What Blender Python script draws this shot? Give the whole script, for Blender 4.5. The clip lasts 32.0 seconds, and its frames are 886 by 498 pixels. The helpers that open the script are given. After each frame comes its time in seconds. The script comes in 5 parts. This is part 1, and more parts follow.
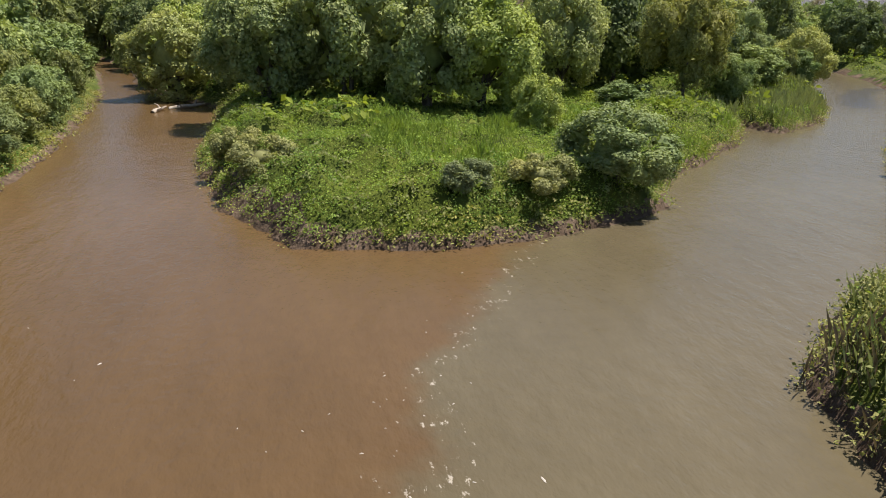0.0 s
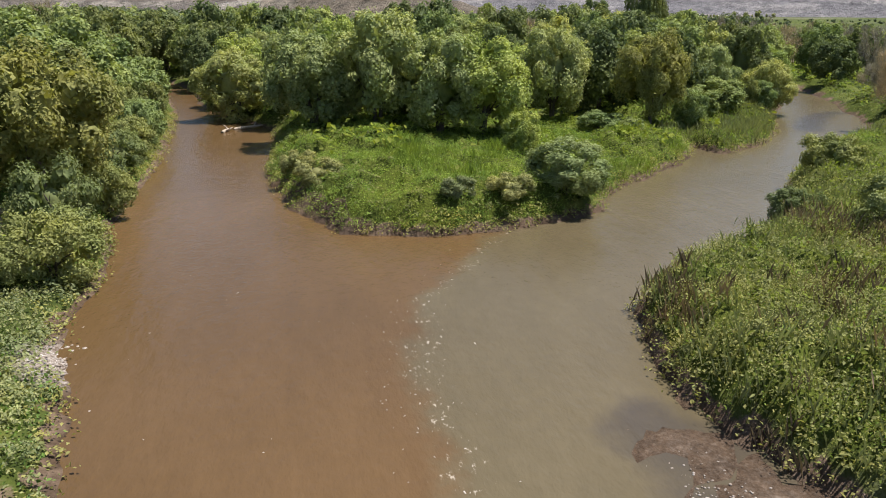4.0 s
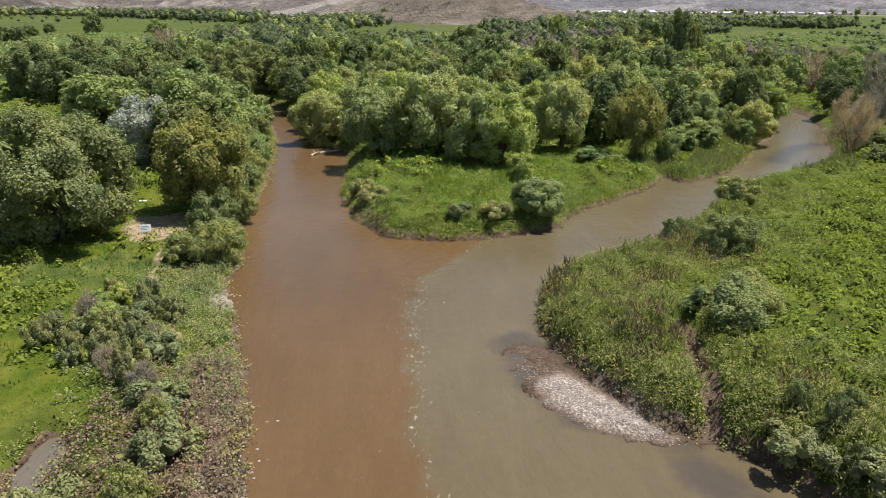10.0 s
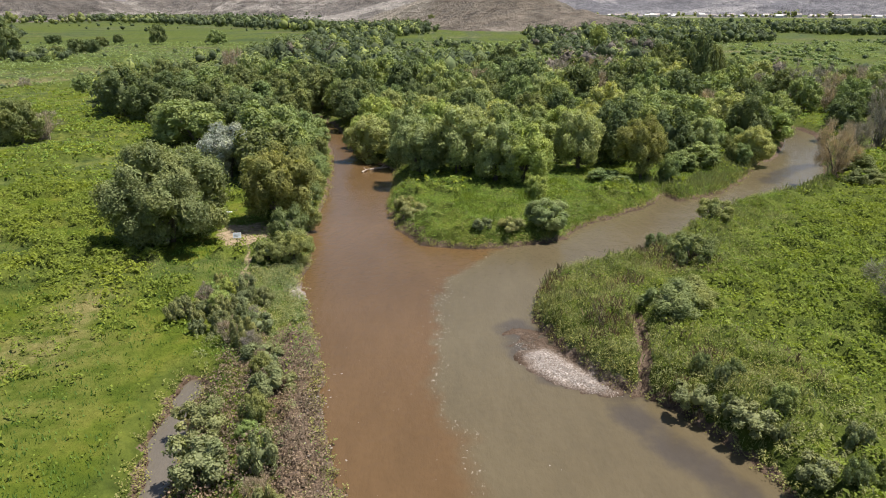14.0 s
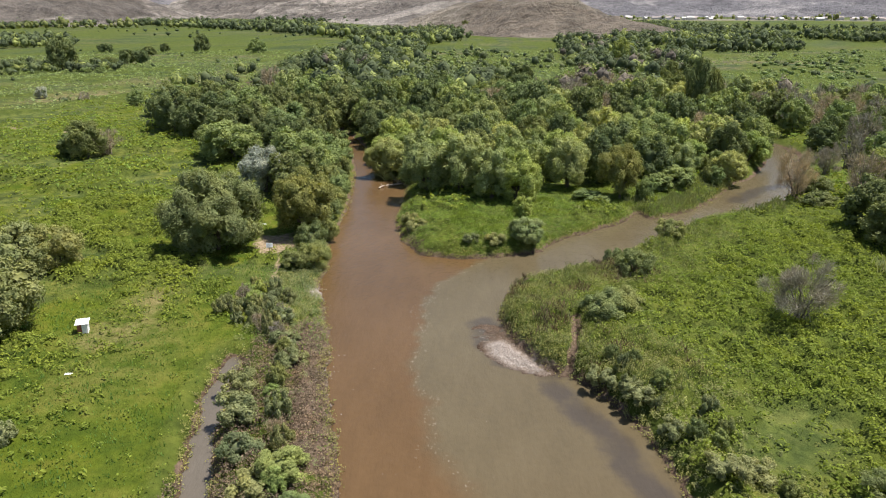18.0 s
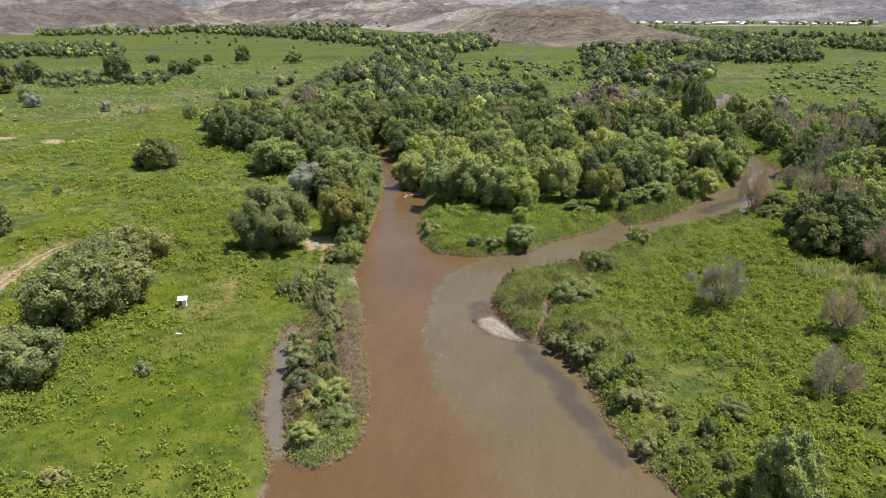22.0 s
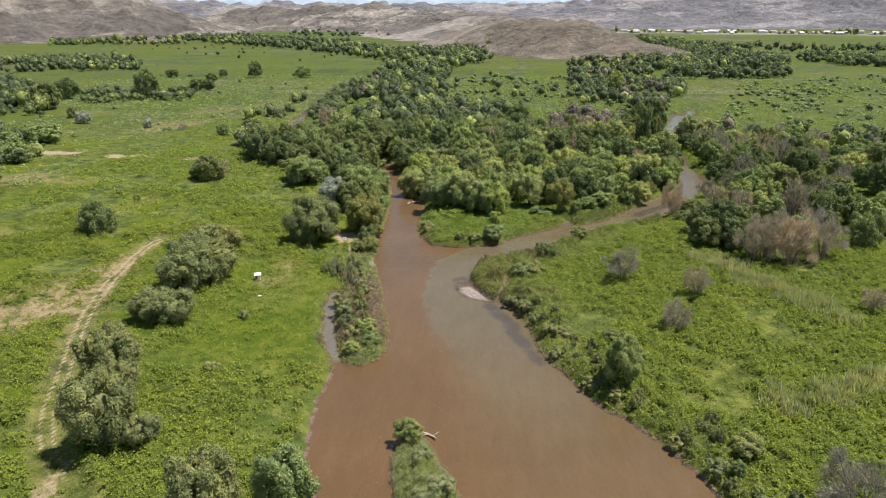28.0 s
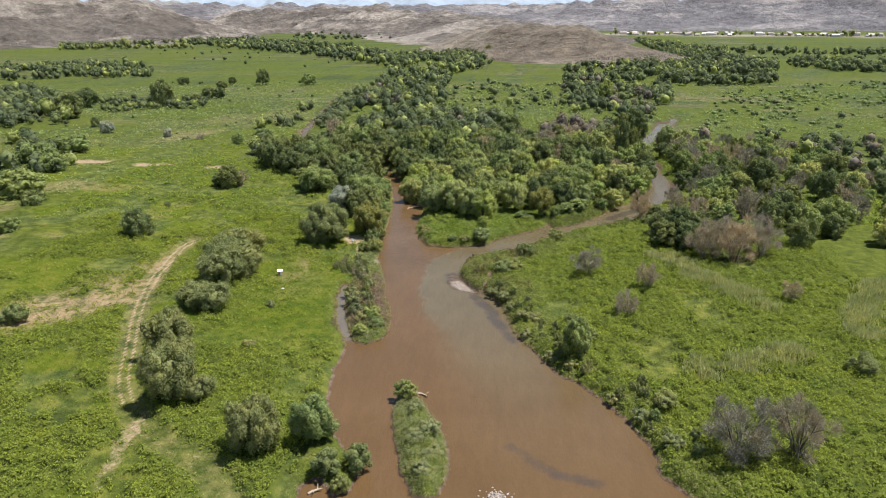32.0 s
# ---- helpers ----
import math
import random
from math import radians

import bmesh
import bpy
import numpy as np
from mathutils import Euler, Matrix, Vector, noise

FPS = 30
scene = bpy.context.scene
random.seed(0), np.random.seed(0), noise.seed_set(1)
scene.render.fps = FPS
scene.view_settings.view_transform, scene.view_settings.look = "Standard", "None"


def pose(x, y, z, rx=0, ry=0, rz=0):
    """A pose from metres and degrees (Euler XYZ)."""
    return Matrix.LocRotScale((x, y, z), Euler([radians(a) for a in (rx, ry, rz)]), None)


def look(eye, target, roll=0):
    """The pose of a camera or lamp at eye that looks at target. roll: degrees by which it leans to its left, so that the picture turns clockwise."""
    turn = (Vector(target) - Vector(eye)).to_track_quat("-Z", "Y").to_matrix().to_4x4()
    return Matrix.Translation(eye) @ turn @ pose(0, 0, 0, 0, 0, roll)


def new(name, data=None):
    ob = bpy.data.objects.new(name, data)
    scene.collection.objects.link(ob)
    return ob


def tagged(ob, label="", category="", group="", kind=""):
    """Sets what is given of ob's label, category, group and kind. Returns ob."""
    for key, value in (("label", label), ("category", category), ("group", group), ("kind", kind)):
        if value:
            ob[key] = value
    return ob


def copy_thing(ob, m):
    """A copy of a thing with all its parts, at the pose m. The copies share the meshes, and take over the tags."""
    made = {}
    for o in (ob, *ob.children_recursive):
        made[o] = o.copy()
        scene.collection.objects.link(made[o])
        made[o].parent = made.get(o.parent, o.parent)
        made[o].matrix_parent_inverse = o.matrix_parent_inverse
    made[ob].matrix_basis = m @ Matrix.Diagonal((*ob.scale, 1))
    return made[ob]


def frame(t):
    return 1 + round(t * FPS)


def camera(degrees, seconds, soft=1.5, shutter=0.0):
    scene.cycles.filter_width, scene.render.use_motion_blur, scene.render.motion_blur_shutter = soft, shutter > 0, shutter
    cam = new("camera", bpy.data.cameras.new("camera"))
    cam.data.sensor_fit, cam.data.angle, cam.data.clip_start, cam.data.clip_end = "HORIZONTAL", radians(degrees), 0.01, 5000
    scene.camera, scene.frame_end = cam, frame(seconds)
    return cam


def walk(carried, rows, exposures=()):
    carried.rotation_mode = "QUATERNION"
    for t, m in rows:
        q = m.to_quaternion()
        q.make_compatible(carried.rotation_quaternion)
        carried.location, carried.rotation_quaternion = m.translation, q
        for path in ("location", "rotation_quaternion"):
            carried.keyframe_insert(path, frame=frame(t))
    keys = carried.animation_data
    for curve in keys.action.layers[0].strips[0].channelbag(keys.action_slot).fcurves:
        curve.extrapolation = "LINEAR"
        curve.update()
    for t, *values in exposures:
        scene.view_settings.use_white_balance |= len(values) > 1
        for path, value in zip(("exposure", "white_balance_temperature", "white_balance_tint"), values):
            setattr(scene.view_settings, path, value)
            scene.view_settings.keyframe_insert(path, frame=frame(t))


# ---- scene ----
# ---------------------------------------------------------------- camera
cam = camera(65.0, 32.0, soft=1.0)
# seconds, eye x y z, yaw, pitch, roll: a drone that backs away down the river and climbs
PATH = [
    (0, -1.11, 153.37, 9.19, -14.49, -19.43, -0.47),
    (1, -1.75, 149.92, 9.86, -14.20, -19.18, -0.45),
    (2, -2.50, 146.52, 10.76, -13.73, -18.99, -0.43),
    (3, -3.03, 142.89, 11.71, -13.00, -18.90, -0.42),
    (4.5, -2.52, 138.23, 13.36, -11.71, -18.94, -0.39),
    (6, -1.35, 133.60, 15.23, -10.10, -19.09, -0.40),
    (7, -0.83, 130.02, 16.53, -8.86, -19.18, -0.37),
    (8, -0.61, 126.00, 17.94, -7.64, -19.24, -0.34),
    (9, -0.64, 121.66, 19.41, -6.55, -19.26, -0.28),
    (10, -0.80, 117.01, 20.90, -5.52, -19.31, -0.22),
    (11, -0.85, 112.66, 22.34, -4.52, -19.33, -0.15),
    (12, -0.68, 108.90, 23.79, -3.56, -19.31, -0.08),
    (13, -0.48, 105.29, 25.28, -2.63, -19.27, -0.01),
    (14, -0.06, 101.73, 26.81, -1.79, -19.20, 0.04),
    (15.5, 1.39, 96.53, 29.32, -0.58, -19.20, 0.04),
    (17, 3.53, 90.69, 31.93, 0.51, -19.21, 0.06),
    (18, 5.06, 86.13, 33.61, 1.16, -19.16, 0.14),
    (19, 6.32, 81.06, 35.42, 1.84, -19.05, 0.22),
    (20, 7.33, 75.52, 37.31, 2.47, -19.03, 0.26),
    (21, 8.16, 69.33, 39.30, 3.10, -19.00, 0.27),
    (22, 8.92, 62.50, 41.36, 3.62, -18.95, 0.26),
    (23, 9.84, 55.32, 43.48, 3.81, -18.89, 0.24),
    (25, 11.66, 40.88, 47.83, 3.76, -18.73, 0.19),
    (26.5, 12.29, 29.33, 50.94, 3.64, -18.70, 0.17),
    (28, 12.96, 18.07, 54.08, 3.53, -18.70, 0.17),
    (30, 14.98, 5.12, 58.60, 3.59, -18.72, 0.15),
    (32, 16.76, -7.01, 62.74, 3.70, -18.73, 0.29),
]
walk(cam, [(t, pose(x, y, z, 90 + pitch, roll, yaw)) for t, x, y, z, yaw, pitch, roll in PATH])
# ---------------------------------------------------------------- light
scene.view_settings.exposure = 0.92
SUN_EL, SUN_AZ = 67.0, 8.0            # elevation; angle from +x towards +y
sun_dir = Vector((math.cos(radians(SUN_EL)) * math.cos(radians(SUN_AZ)),
                  math.cos(radians(SUN_EL)) * math.sin(radians(SUN_AZ)), math.sin(radians(SUN_EL))))
sun = new("sun", bpy.data.lights.new("sun", "SUN"))
sun.data.energy, sun.data.angle, sun.data.color = 4.6, radians(0.5), (1.0, 0.968, 0.93)
sun.matrix_world = look(sun_dir * 500, (0, 0, 0))
world = bpy.data.worlds.new("sky")
scene.world = world
world.use_nodes = True
wt = world.node_tree
wt.nodes.clear()
w_out, w_bg, w_sky = wt.nodes.new("ShaderNodeOutputWorld"), wt.nodes.new("ShaderNodeBackground"), wt.nodes.new("ShaderNodeTexSky")
w_sky.sky_type, w_sky.sun_disc = "NISHITA", False
w_sky.sun_elevation, w_sky.sun_rotation = radians(SUN_EL), radians(90 - SUN_AZ)
w_sky.dust_density, w_sky.air_density, w_sky.ozone_density = 1.2, 1.0, 0.8
w_sky.altitude = 600
w_bg.inputs["Strength"].default_value = 0.076
wt.links.new(w_sky.outputs[0], w_bg.inputs[0])
wt.links.new(w_bg.outputs[0], w_out.inputs[0])

# ---------------------------------------------------------------- helpers


def _hash(ix, iy, seed):
    h = (ix.astype(np.int64) * 374761393 + iy.astype(np.int64) * 668265263 + seed * 1442695041) & 0x7FFFFFFF
    h = ((h ^ (h >> 13)) * 1274126177) & 0x7FFFFFFF
    return ((h ^ (h >> 16)) & 0xFFFFF) / float(0xFFFFF)


def vnoise(x, y, seed=0):
    """Smooth value noise from 0 to 1."""
    ix, iy = np.floor(x), np.floor(y)
    fx, fy = x - ix, y - iy
    fx, fy = fx * fx * (3 - 2 * fx), fy * fy * (3 - 2 * fy)
    ix, iy = ix.astype(np.int64), iy.astype(np.int64)
    a, b = _hash(ix, iy, seed), _hash(ix + 1, iy, seed)
    c, d = _hash(ix, iy + 1, seed), _hash(ix + 1, iy + 1, seed)
    return (a * (1 - fx) + b * fx) * (1 - fy) + (c * (1 - fx) + d * fx) * fy


def fbm(x, y, seed=0, octaves=4):
    s, a, t = 0.0, 0.5, 0.0
    for k in range(octaves):
        s = s + a * vnoise(x * 2 ** k, y * 2 ** k, seed + 17 * k)
        t += a
        a *= 0.5
    return s / t


def smooth(a, b, v):
    q = np.clip((v - a) / (b - a), 0, 1)
    return q * q * (3 - 2 * q)


def mesh_np(name, verts, faces):
    """A mesh from arrays of vertices and of equal-sided faces."""
    me = bpy.data.meshes.new(name)
    verts, faces = np.asarray(verts, np.float32), np.asarray(faces, np.int32)
    k = faces.shape[1]
    me.vertices.add(len(verts))
    me.vertices.foreach_set("co", verts.ravel())
    me.loops.add(faces.size)
    me.loops.foreach_set("vertex_index", faces.ravel())
    me.polygons.add(len(faces))
    me.polygons.foreach_set("loop_start", np.arange(0, faces.size, k, dtype=np.int32))
    me.update(calc_edges=True)
    return me


def set_smooth(me):
    me.polygons.foreach_set("use_smooth", np.ones(len(me.polygons), bool))


def attribute(me, name, values):
    at = me.attributes.new(name, "FLOAT", "POINT")
    at.data.foreach_set("value", np.asarray(values, np.float32))


def part(name, me, material, parent=None, label=""):
    """Links a mesh, or a bmesh, as one object under a thing."""
    if isinstance(me, bmesh.types.BMesh):
        bm, me = me, bpy.data.meshes.new(name)
        bm.to_mesh(me)
        bm.free()
    if material and not me.materials:
        me.materials.append(material)
    ob = new(name, me)
    ob.parent = parent
    return tagged(ob, label)


def box_bm(bm, size, at, bevel=0.0, turn=0.0):
    made = bmesh.ops.create_cube(bm, size=1.0, matrix=Matrix.LocRotScale(at, Euler((0, 0, radians(turn))), size))
    if bevel:
        edges = list({e for v in made["verts"] for e in v.link_edges})
        bmesh.ops.bevel(bm, geom=edges, offset=bevel, segments=1, affect="EDGES")
    return bm


def spline(pts, step=1.5):
    """Catmull-Rom through the points, at even steps."""
    p = np.array(pts, float)
    q = np.vstack([2 * p[0] - p[1], p, 2 * p[-1] - p[-2]])
    out = []
    for i in range(1, len(q) - 2):
        n = max(1, int(np.hypot(*(q[i + 1] - q[i])[:2]) / step))
        for s in np.arange(n) / n:
            a, b, c, d = q[i - 1], q[i], q[i + 1], q[i + 2]
            out.append(0.5 * (2 * b + (c - a) * s + (2 * a - 5 * b + 4 * c - d) * s * s + (3 * b - a - 3 * c + d) * s ** 3))
    return np.array(out + [q[-2]])


def line_dist(px, py, line):
    """Distance from points to a polyline."""
    best = np.full(px.shape, 1e9)
    for (ax, ay), (bx, by) in zip(line[:-1], line[1:]):
        dx, dy = bx - ax, by - ay
        s = np.clip(((px - ax) * dx + (py - ay) * dy) / (dx * dx + dy * dy + 1e-9), 0, 1)
        best = np.minimum(best, (px - ax - s * dx) ** 2 + (py - ay - s * dy) ** 2)
    return np.sqrt(best)


def inside(px, py, poly):
    odd = np.zeros(px.shape, bool)
    for (ax, ay), (bx, by) in zip(poly, np.roll(poly, -1, axis=0)):
        if ay != by:
            odd ^= ((ay > py) != (by > py)) & (px < (bx - ax) * (py - ay) / (by - ay) + ax)
    return odd


def signed(px, py, poly):
    """Distance to a closed outline, negative inside."""
    d = line_dist(px, py, np.vstack([poly, poly[:1]]))
    return np.where(inside(px, py, poly), -d, d)


# ---------------------------------------------------------------- materials
class Nodes:
    """A little shorthand for node materials."""

    def __init__(self, name):
        self.mat = bpy.data.materials.new(name)
        self.mat.use_nodes = True
        self.t = self.mat.node_tree
        self.bsdf = self.t.nodes["Principled BSDF"]
        self.out = self.t.nodes["Material Output"]
        self.bsdf.inputs["Specular IOR Level"].default_value = 0.25

    def n(self, kind, **settings):
        node = self.t.nodes.new(kind)
        for key, value in settings.items():
            node.inputs[key].default_value = value
        return node

    def to(self, a, b):
        self.t.links.new(a, b)

    def coords(self, scale=(1, 1, 1), world=True):
        if world:
            src = self.n("ShaderNodeNewGeometry").outputs["Position"]
        else:
            src = self.n("ShaderNodeTexCoord").outputs["Object"]
        m = self.n("ShaderNodeMapping", Scale=scale)
        self.to(src, m.inputs["Vector"])
        return m.outputs["Vector"]

    def tex(self, vec, scale, detail=4.0, rough=0.55):
        t = self.n("ShaderNodeTexNoise", Scale=scale, Detail=detail, Roughness=rough)
        self.to(vec, t.inputs["Vector"])
        return t.outputs["Fac"]

    def ramp(self, fac, stops):
        r = self.n("ShaderNodeValToRGB")
        els = r.color_ramp.elements
        while len(els) < len(stops):
            els.new(0.5)
        for e, (pos, col) in zip(els, stops):
            e.position, e.color = pos, (*col, 1)
        self.to(fac, r.inputs["Fac"])
        return r.outputs["Color"]

    def attr(self, name):
        a = self.n("ShaderNodeAttribute")
        a.attribute_name = name
        return a.outputs["Fac"]

    def math(self, op, a, b=0.0, c=0.0):
        m = self.n("ShaderNodeMath")
        m.operation = op
        for i, v in enumerate((a, b, c)):
            if isinstance(v, (int, float)):
                m.inputs[i].default_value = v
            else:
                self.to(v, m.inputs[i])
        return m.outputs[0]

    def step(self, v, a, b):
        m = self.n("ShaderNodeMapRange")
        m.interpolation_type = "SMOOTHSTEP"
        for i, q in ((0, v), (1, a), (2, b)):
            if isinstance(q, (int, float)):
                m.inputs[i].default_value = q
            else:
                self.to(q, m.inputs[i])
        return m.outputs[0]

    def mix(self, fac, a, b, blend="MIX"):
        m = self.n("ShaderNodeMix")
        m.data_type, m.blend_type = "RGBA", blend
        for i, v in ((0, fac), (6, a), (7, b)):
            if isinstance(v, (int, float)):
                m.inputs[i].default_value = v
            elif isinstance(v, tuple):
                m.inputs[i].default_value = (*v, 1)
            else:
                self.to(v, m.inputs[i])
        return m.outputs[2]

    def colour(self, c):
        if isinstance(c, tuple):
            self.bsdf.inputs["Base Color"].default_value = (*c, 1)
        else:
            self.to(c, self.bsdf.inputs["Base Color"])

    def bump(self, height, strength, distance):
        b = self.n("ShaderNodeBump", Strength=strength, Distance=distance)
        self.to(height, b.inputs["Height"])
        self.to(b.outputs[0], self.bsdf.inputs["Normal"])

    def rough(self, v):
        if isinstance(v, (int, float)):
            self.bsdf.inputs["Roughness"].default_value = v
        else:
            self.to(v, self.bsdf.inputs["Roughness"])


def leaf_material(name, dark, mid, pale, glow=0.28, rough=0.75, patch=0.35):
    """Leaves: each its own tint, whole boughs lighter or yellower, light shining through."""
    m = Nodes(name)
    isl = m.n("ShaderNodeNewGeometry").outputs["Random Per Island"]
    col = m.ramp(isl, [(0.0, dark), (0.55, mid), (1.0, pale)])
    big = m.tex(m.coords(), patch, 3)
    tint = m.ramp(big, [(0.32, (0.78, 0.84, 0.80)), (0.5, (1, 1, 1)), (0.68, (1.14, 1.09, 0.92))])
    col = m.mix(1.0, col, tint, "MULTIPLY")
    small = m.tex(m.coords(), 2.6, 4, 0.7)
    col = m.mix(0.6, col, m.ramp(small, [(0.3, (0.62, 0.65, 0.62)), (0.5, (1, 1, 1)), (0.7, (1.28, 1.26, 1.16))]), "MULTIPLY")
    own = m.ramp(m.n("ShaderNodeObjectInfo").outputs["Random"], [(0, (0.76, 0.82, 0.84)), (0.35, (0.93, 0.97, 0.97)), (0.7, (1.06, 1.03, 0.97)), (1, (1.22, 1.14, 0.96))])
    col = m.mix(1.0, col, own, "MULTIPLY")
    m.colour(col)
    m.rough(rough)
    m.bsdf.inputs["Specular IOR Level"].default_value = 0.10
    tr = m.n("ShaderNodeBsdfTranslucent")
    m.to(m.mix(1.0, col, (1.10, 1.14, 0.60), "MULTIPLY"), tr.inputs["Color"])
    mx = m.n("ShaderNodeMixShader", Fac=glow)
    m.to(m.bsdf.outputs[0], mx.inputs[1])
    m.to(tr.outputs[0], mx.inputs[2])
    m.to(mx.outputs[0], m.out.inputs[0])
    return m.mat


def grain_material(name, stops, scale=3.0, rough=0.85, bump=0.3, dist=0.02, world=True, squash=(1, 1, 1)):
    m = Nodes(name)
    v = m.coords(squash, world)
    a, b = m.tex(v, scale, 6, 0.6), m.tex(v, scale * 9, 4, 0.6)
    col = m.ramp(a, stops)
    m.colour(m.mix(0.45, col, m.ramp(b, [(0.25, (0.55, 0.55, 0.55)), (0.75, (1.35, 1.33, 1.3))]), "MULTIPLY"))
    m.rough(rough)
    m.bump(b, bump, dist)
    return m.mat


WILLOW = leaf_material("willow_leaf", (0.264, 0.280, 0.120), (0.330, 0.350, 0.150), (0.409, 0.434, 0.186), 0.32, 0.75, 0.35)
BRIGHT = leaf_material("young_willow_leaf", (0.248, 0.284, 0.092), (0.310, 0.355, 0.115), (0.384, 0.440, 0.143), 0.34, 0.75, 0.35)
SALLOW = leaf_material("sallow_leaf", (0.186, 0.194, 0.083), (0.232, 0.242, 0.104), (0.288, 0.300, 0.129), 0.32, 0.75, 0.35)
GREEN = leaf_material("alder_leaf", (0.192, 0.224, 0.088), (0.240, 0.280, 0.110), (0.298, 0.347, 0.136), 0.32, 0.75, 0.35)
DARK = leaf_material("dark_leaf", (0.126, 0.146, 0.064), (0.158, 0.182, 0.080), (0.196, 0.226, 0.099), 0.32, 0.75, 0.35)
BUSH = leaf_material("bush_leaf", (0.176, 0.194, 0.082), (0.220, 0.242, 0.102), (0.273, 0.300, 0.126), 0.32, 0.75, 0.35)
OLIVE = leaf_material("olive_leaf", (0.252, 0.230, 0.078), (0.315, 0.288, 0.098), (0.391, 0.357, 0.122), 0.36, 0.75, 0.35)
SILVER = leaf_material("silver_leaf", (0.252, 0.248, 0.210), (0.360, 0.355, 0.300), (0.612, 0.603, 0.510), 0.3, 0.75, 0.35)
SCRUB = leaf_material("scrub_leaf", (0.192, 0.200, 0.098), (0.240, 0.250, 0.122), (0.317, 0.330, 0.161), 0.32, 0.75, 0.35)
TWIG = leaf_material("grey_twigs", (0.180, 0.152, 0.130), (0.290, 0.245, 0.210), (0.420, 0.355, 0.304), 0.25, 0.85, 0.35)
PINK = leaf_material("tamarisk_twigs", (0.211, 0.171, 0.152), (0.340, 0.275, 0.245), (0.493, 0.399, 0.355), 0.3, 0.85, 0.35)
HERB = leaf_material("herb_leaf", (0.164, 0.218, 0.048), (0.205, 0.272, 0.060), (0.254, 0.337, 0.074), 0.38, 0.75, 0.18)
LUSH = leaf_material("lush_herb_leaf", (0.128, 0.197, 0.048), (0.160, 0.246, 0.060), (0.198, 0.305, 0.074), 0.38, 0.75, 0.18)
VINE = leaf_material("vine_leaf", (0.150, 0.182, 0.034), (0.188, 0.228, 0.042), (0.233, 0.283, 0.052), 0.4, 0.75, 0.12)
REED = leaf_material("reed_leaf", (0.216, 0.216, 0.100), (0.270, 0.270, 0.125), (0.335, 0.335, 0.155), 0.34, 0.7, 0.2)
PALE_REED = leaf_material("pale_reed_leaf", (0.288, 0.300, 0.188), (0.360, 0.375, 0.235), (0.446, 0.465, 0.291), 0.36, 0.7, 0.2)
WEED = leaf_material("bank_weed", (0.204, 0.202, 0.078), (0.255, 0.252, 0.098), (0.316, 0.312, 0.122), 0.36, 0.7, 0.25)
# Distance haze is put into this leaf's base colour: greyer and bluer green.
FARWOOD = leaf_material("far_leaf_hazed", (0.078, 0.094, 0.051), (0.098, 0.118, 0.064), (0.122, 0.146, 0.079), 0.3, 0.8, 0.05)
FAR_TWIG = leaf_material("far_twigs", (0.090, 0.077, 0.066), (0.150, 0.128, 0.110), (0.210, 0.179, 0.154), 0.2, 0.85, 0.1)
DRYWEED = leaf_material("dry_weed", (0.102, 0.071, 0.049), (0.205, 0.142, 0.098), (0.348, 0.241, 0.167), 0.2, 0.8, 0.35)
BARK = grain_material("bark", [(0.3, (0.06, 0.048, 0.036)), (0.7, (0.17, 0.14, 0.11))], 3, 0.9, 0.6, 0.03, False)
DRIFT = grain_material("driftwood", [(0.3, (0.24, 0.19, 0.14)), (0.7, (0.45, 0.38, 0.30))], 4, 0.85, 0.4, 0.02, False)
STONE = grain_material("pale_stone", [(0.3, (0.17, 0.13, 0.10)), (0.5, (0.27, 0.225, 0.19)), (0.75, (0.46, 0.42, 0.38))], 5, 0.85, 0.3, 0.02)
WHITE = grain_material("white_paint", [(0.3, (0.70, 0.70, 0.68)), (0.7, (0.82, 0.82, 0.80))], 4, 0.5, 0.05, 0.004, False)
RUST = grain_material("rust_red_paint", [(0.3, (0.20, 0.07, 0.045)), (0.7, (0.34, 0.13, 0.09))], 5, 0.7, 0.1, 0.004, False)
PLASTER = grain_material("pale_plaster", [(0.3, (0.45, 0.42, 0.38)), (0.7, (0.68, 0.65, 0.60))], 0.5, 0.9, 0.1, 0.02)
TILE = grain_material("roof_sheet", [(0.3, (0.24, 0.20, 0.18)), (0.7, (0.38, 0.32, 0.29))], 0.6, 0.8, 0.1, 0.02)
FOAM = grain_material("foam", [(0.3, (0.28, 0.23, 0.18)), (0.7, (0.48, 0.43, 0.37))], 3, 0.6, 0.2, 0.01)


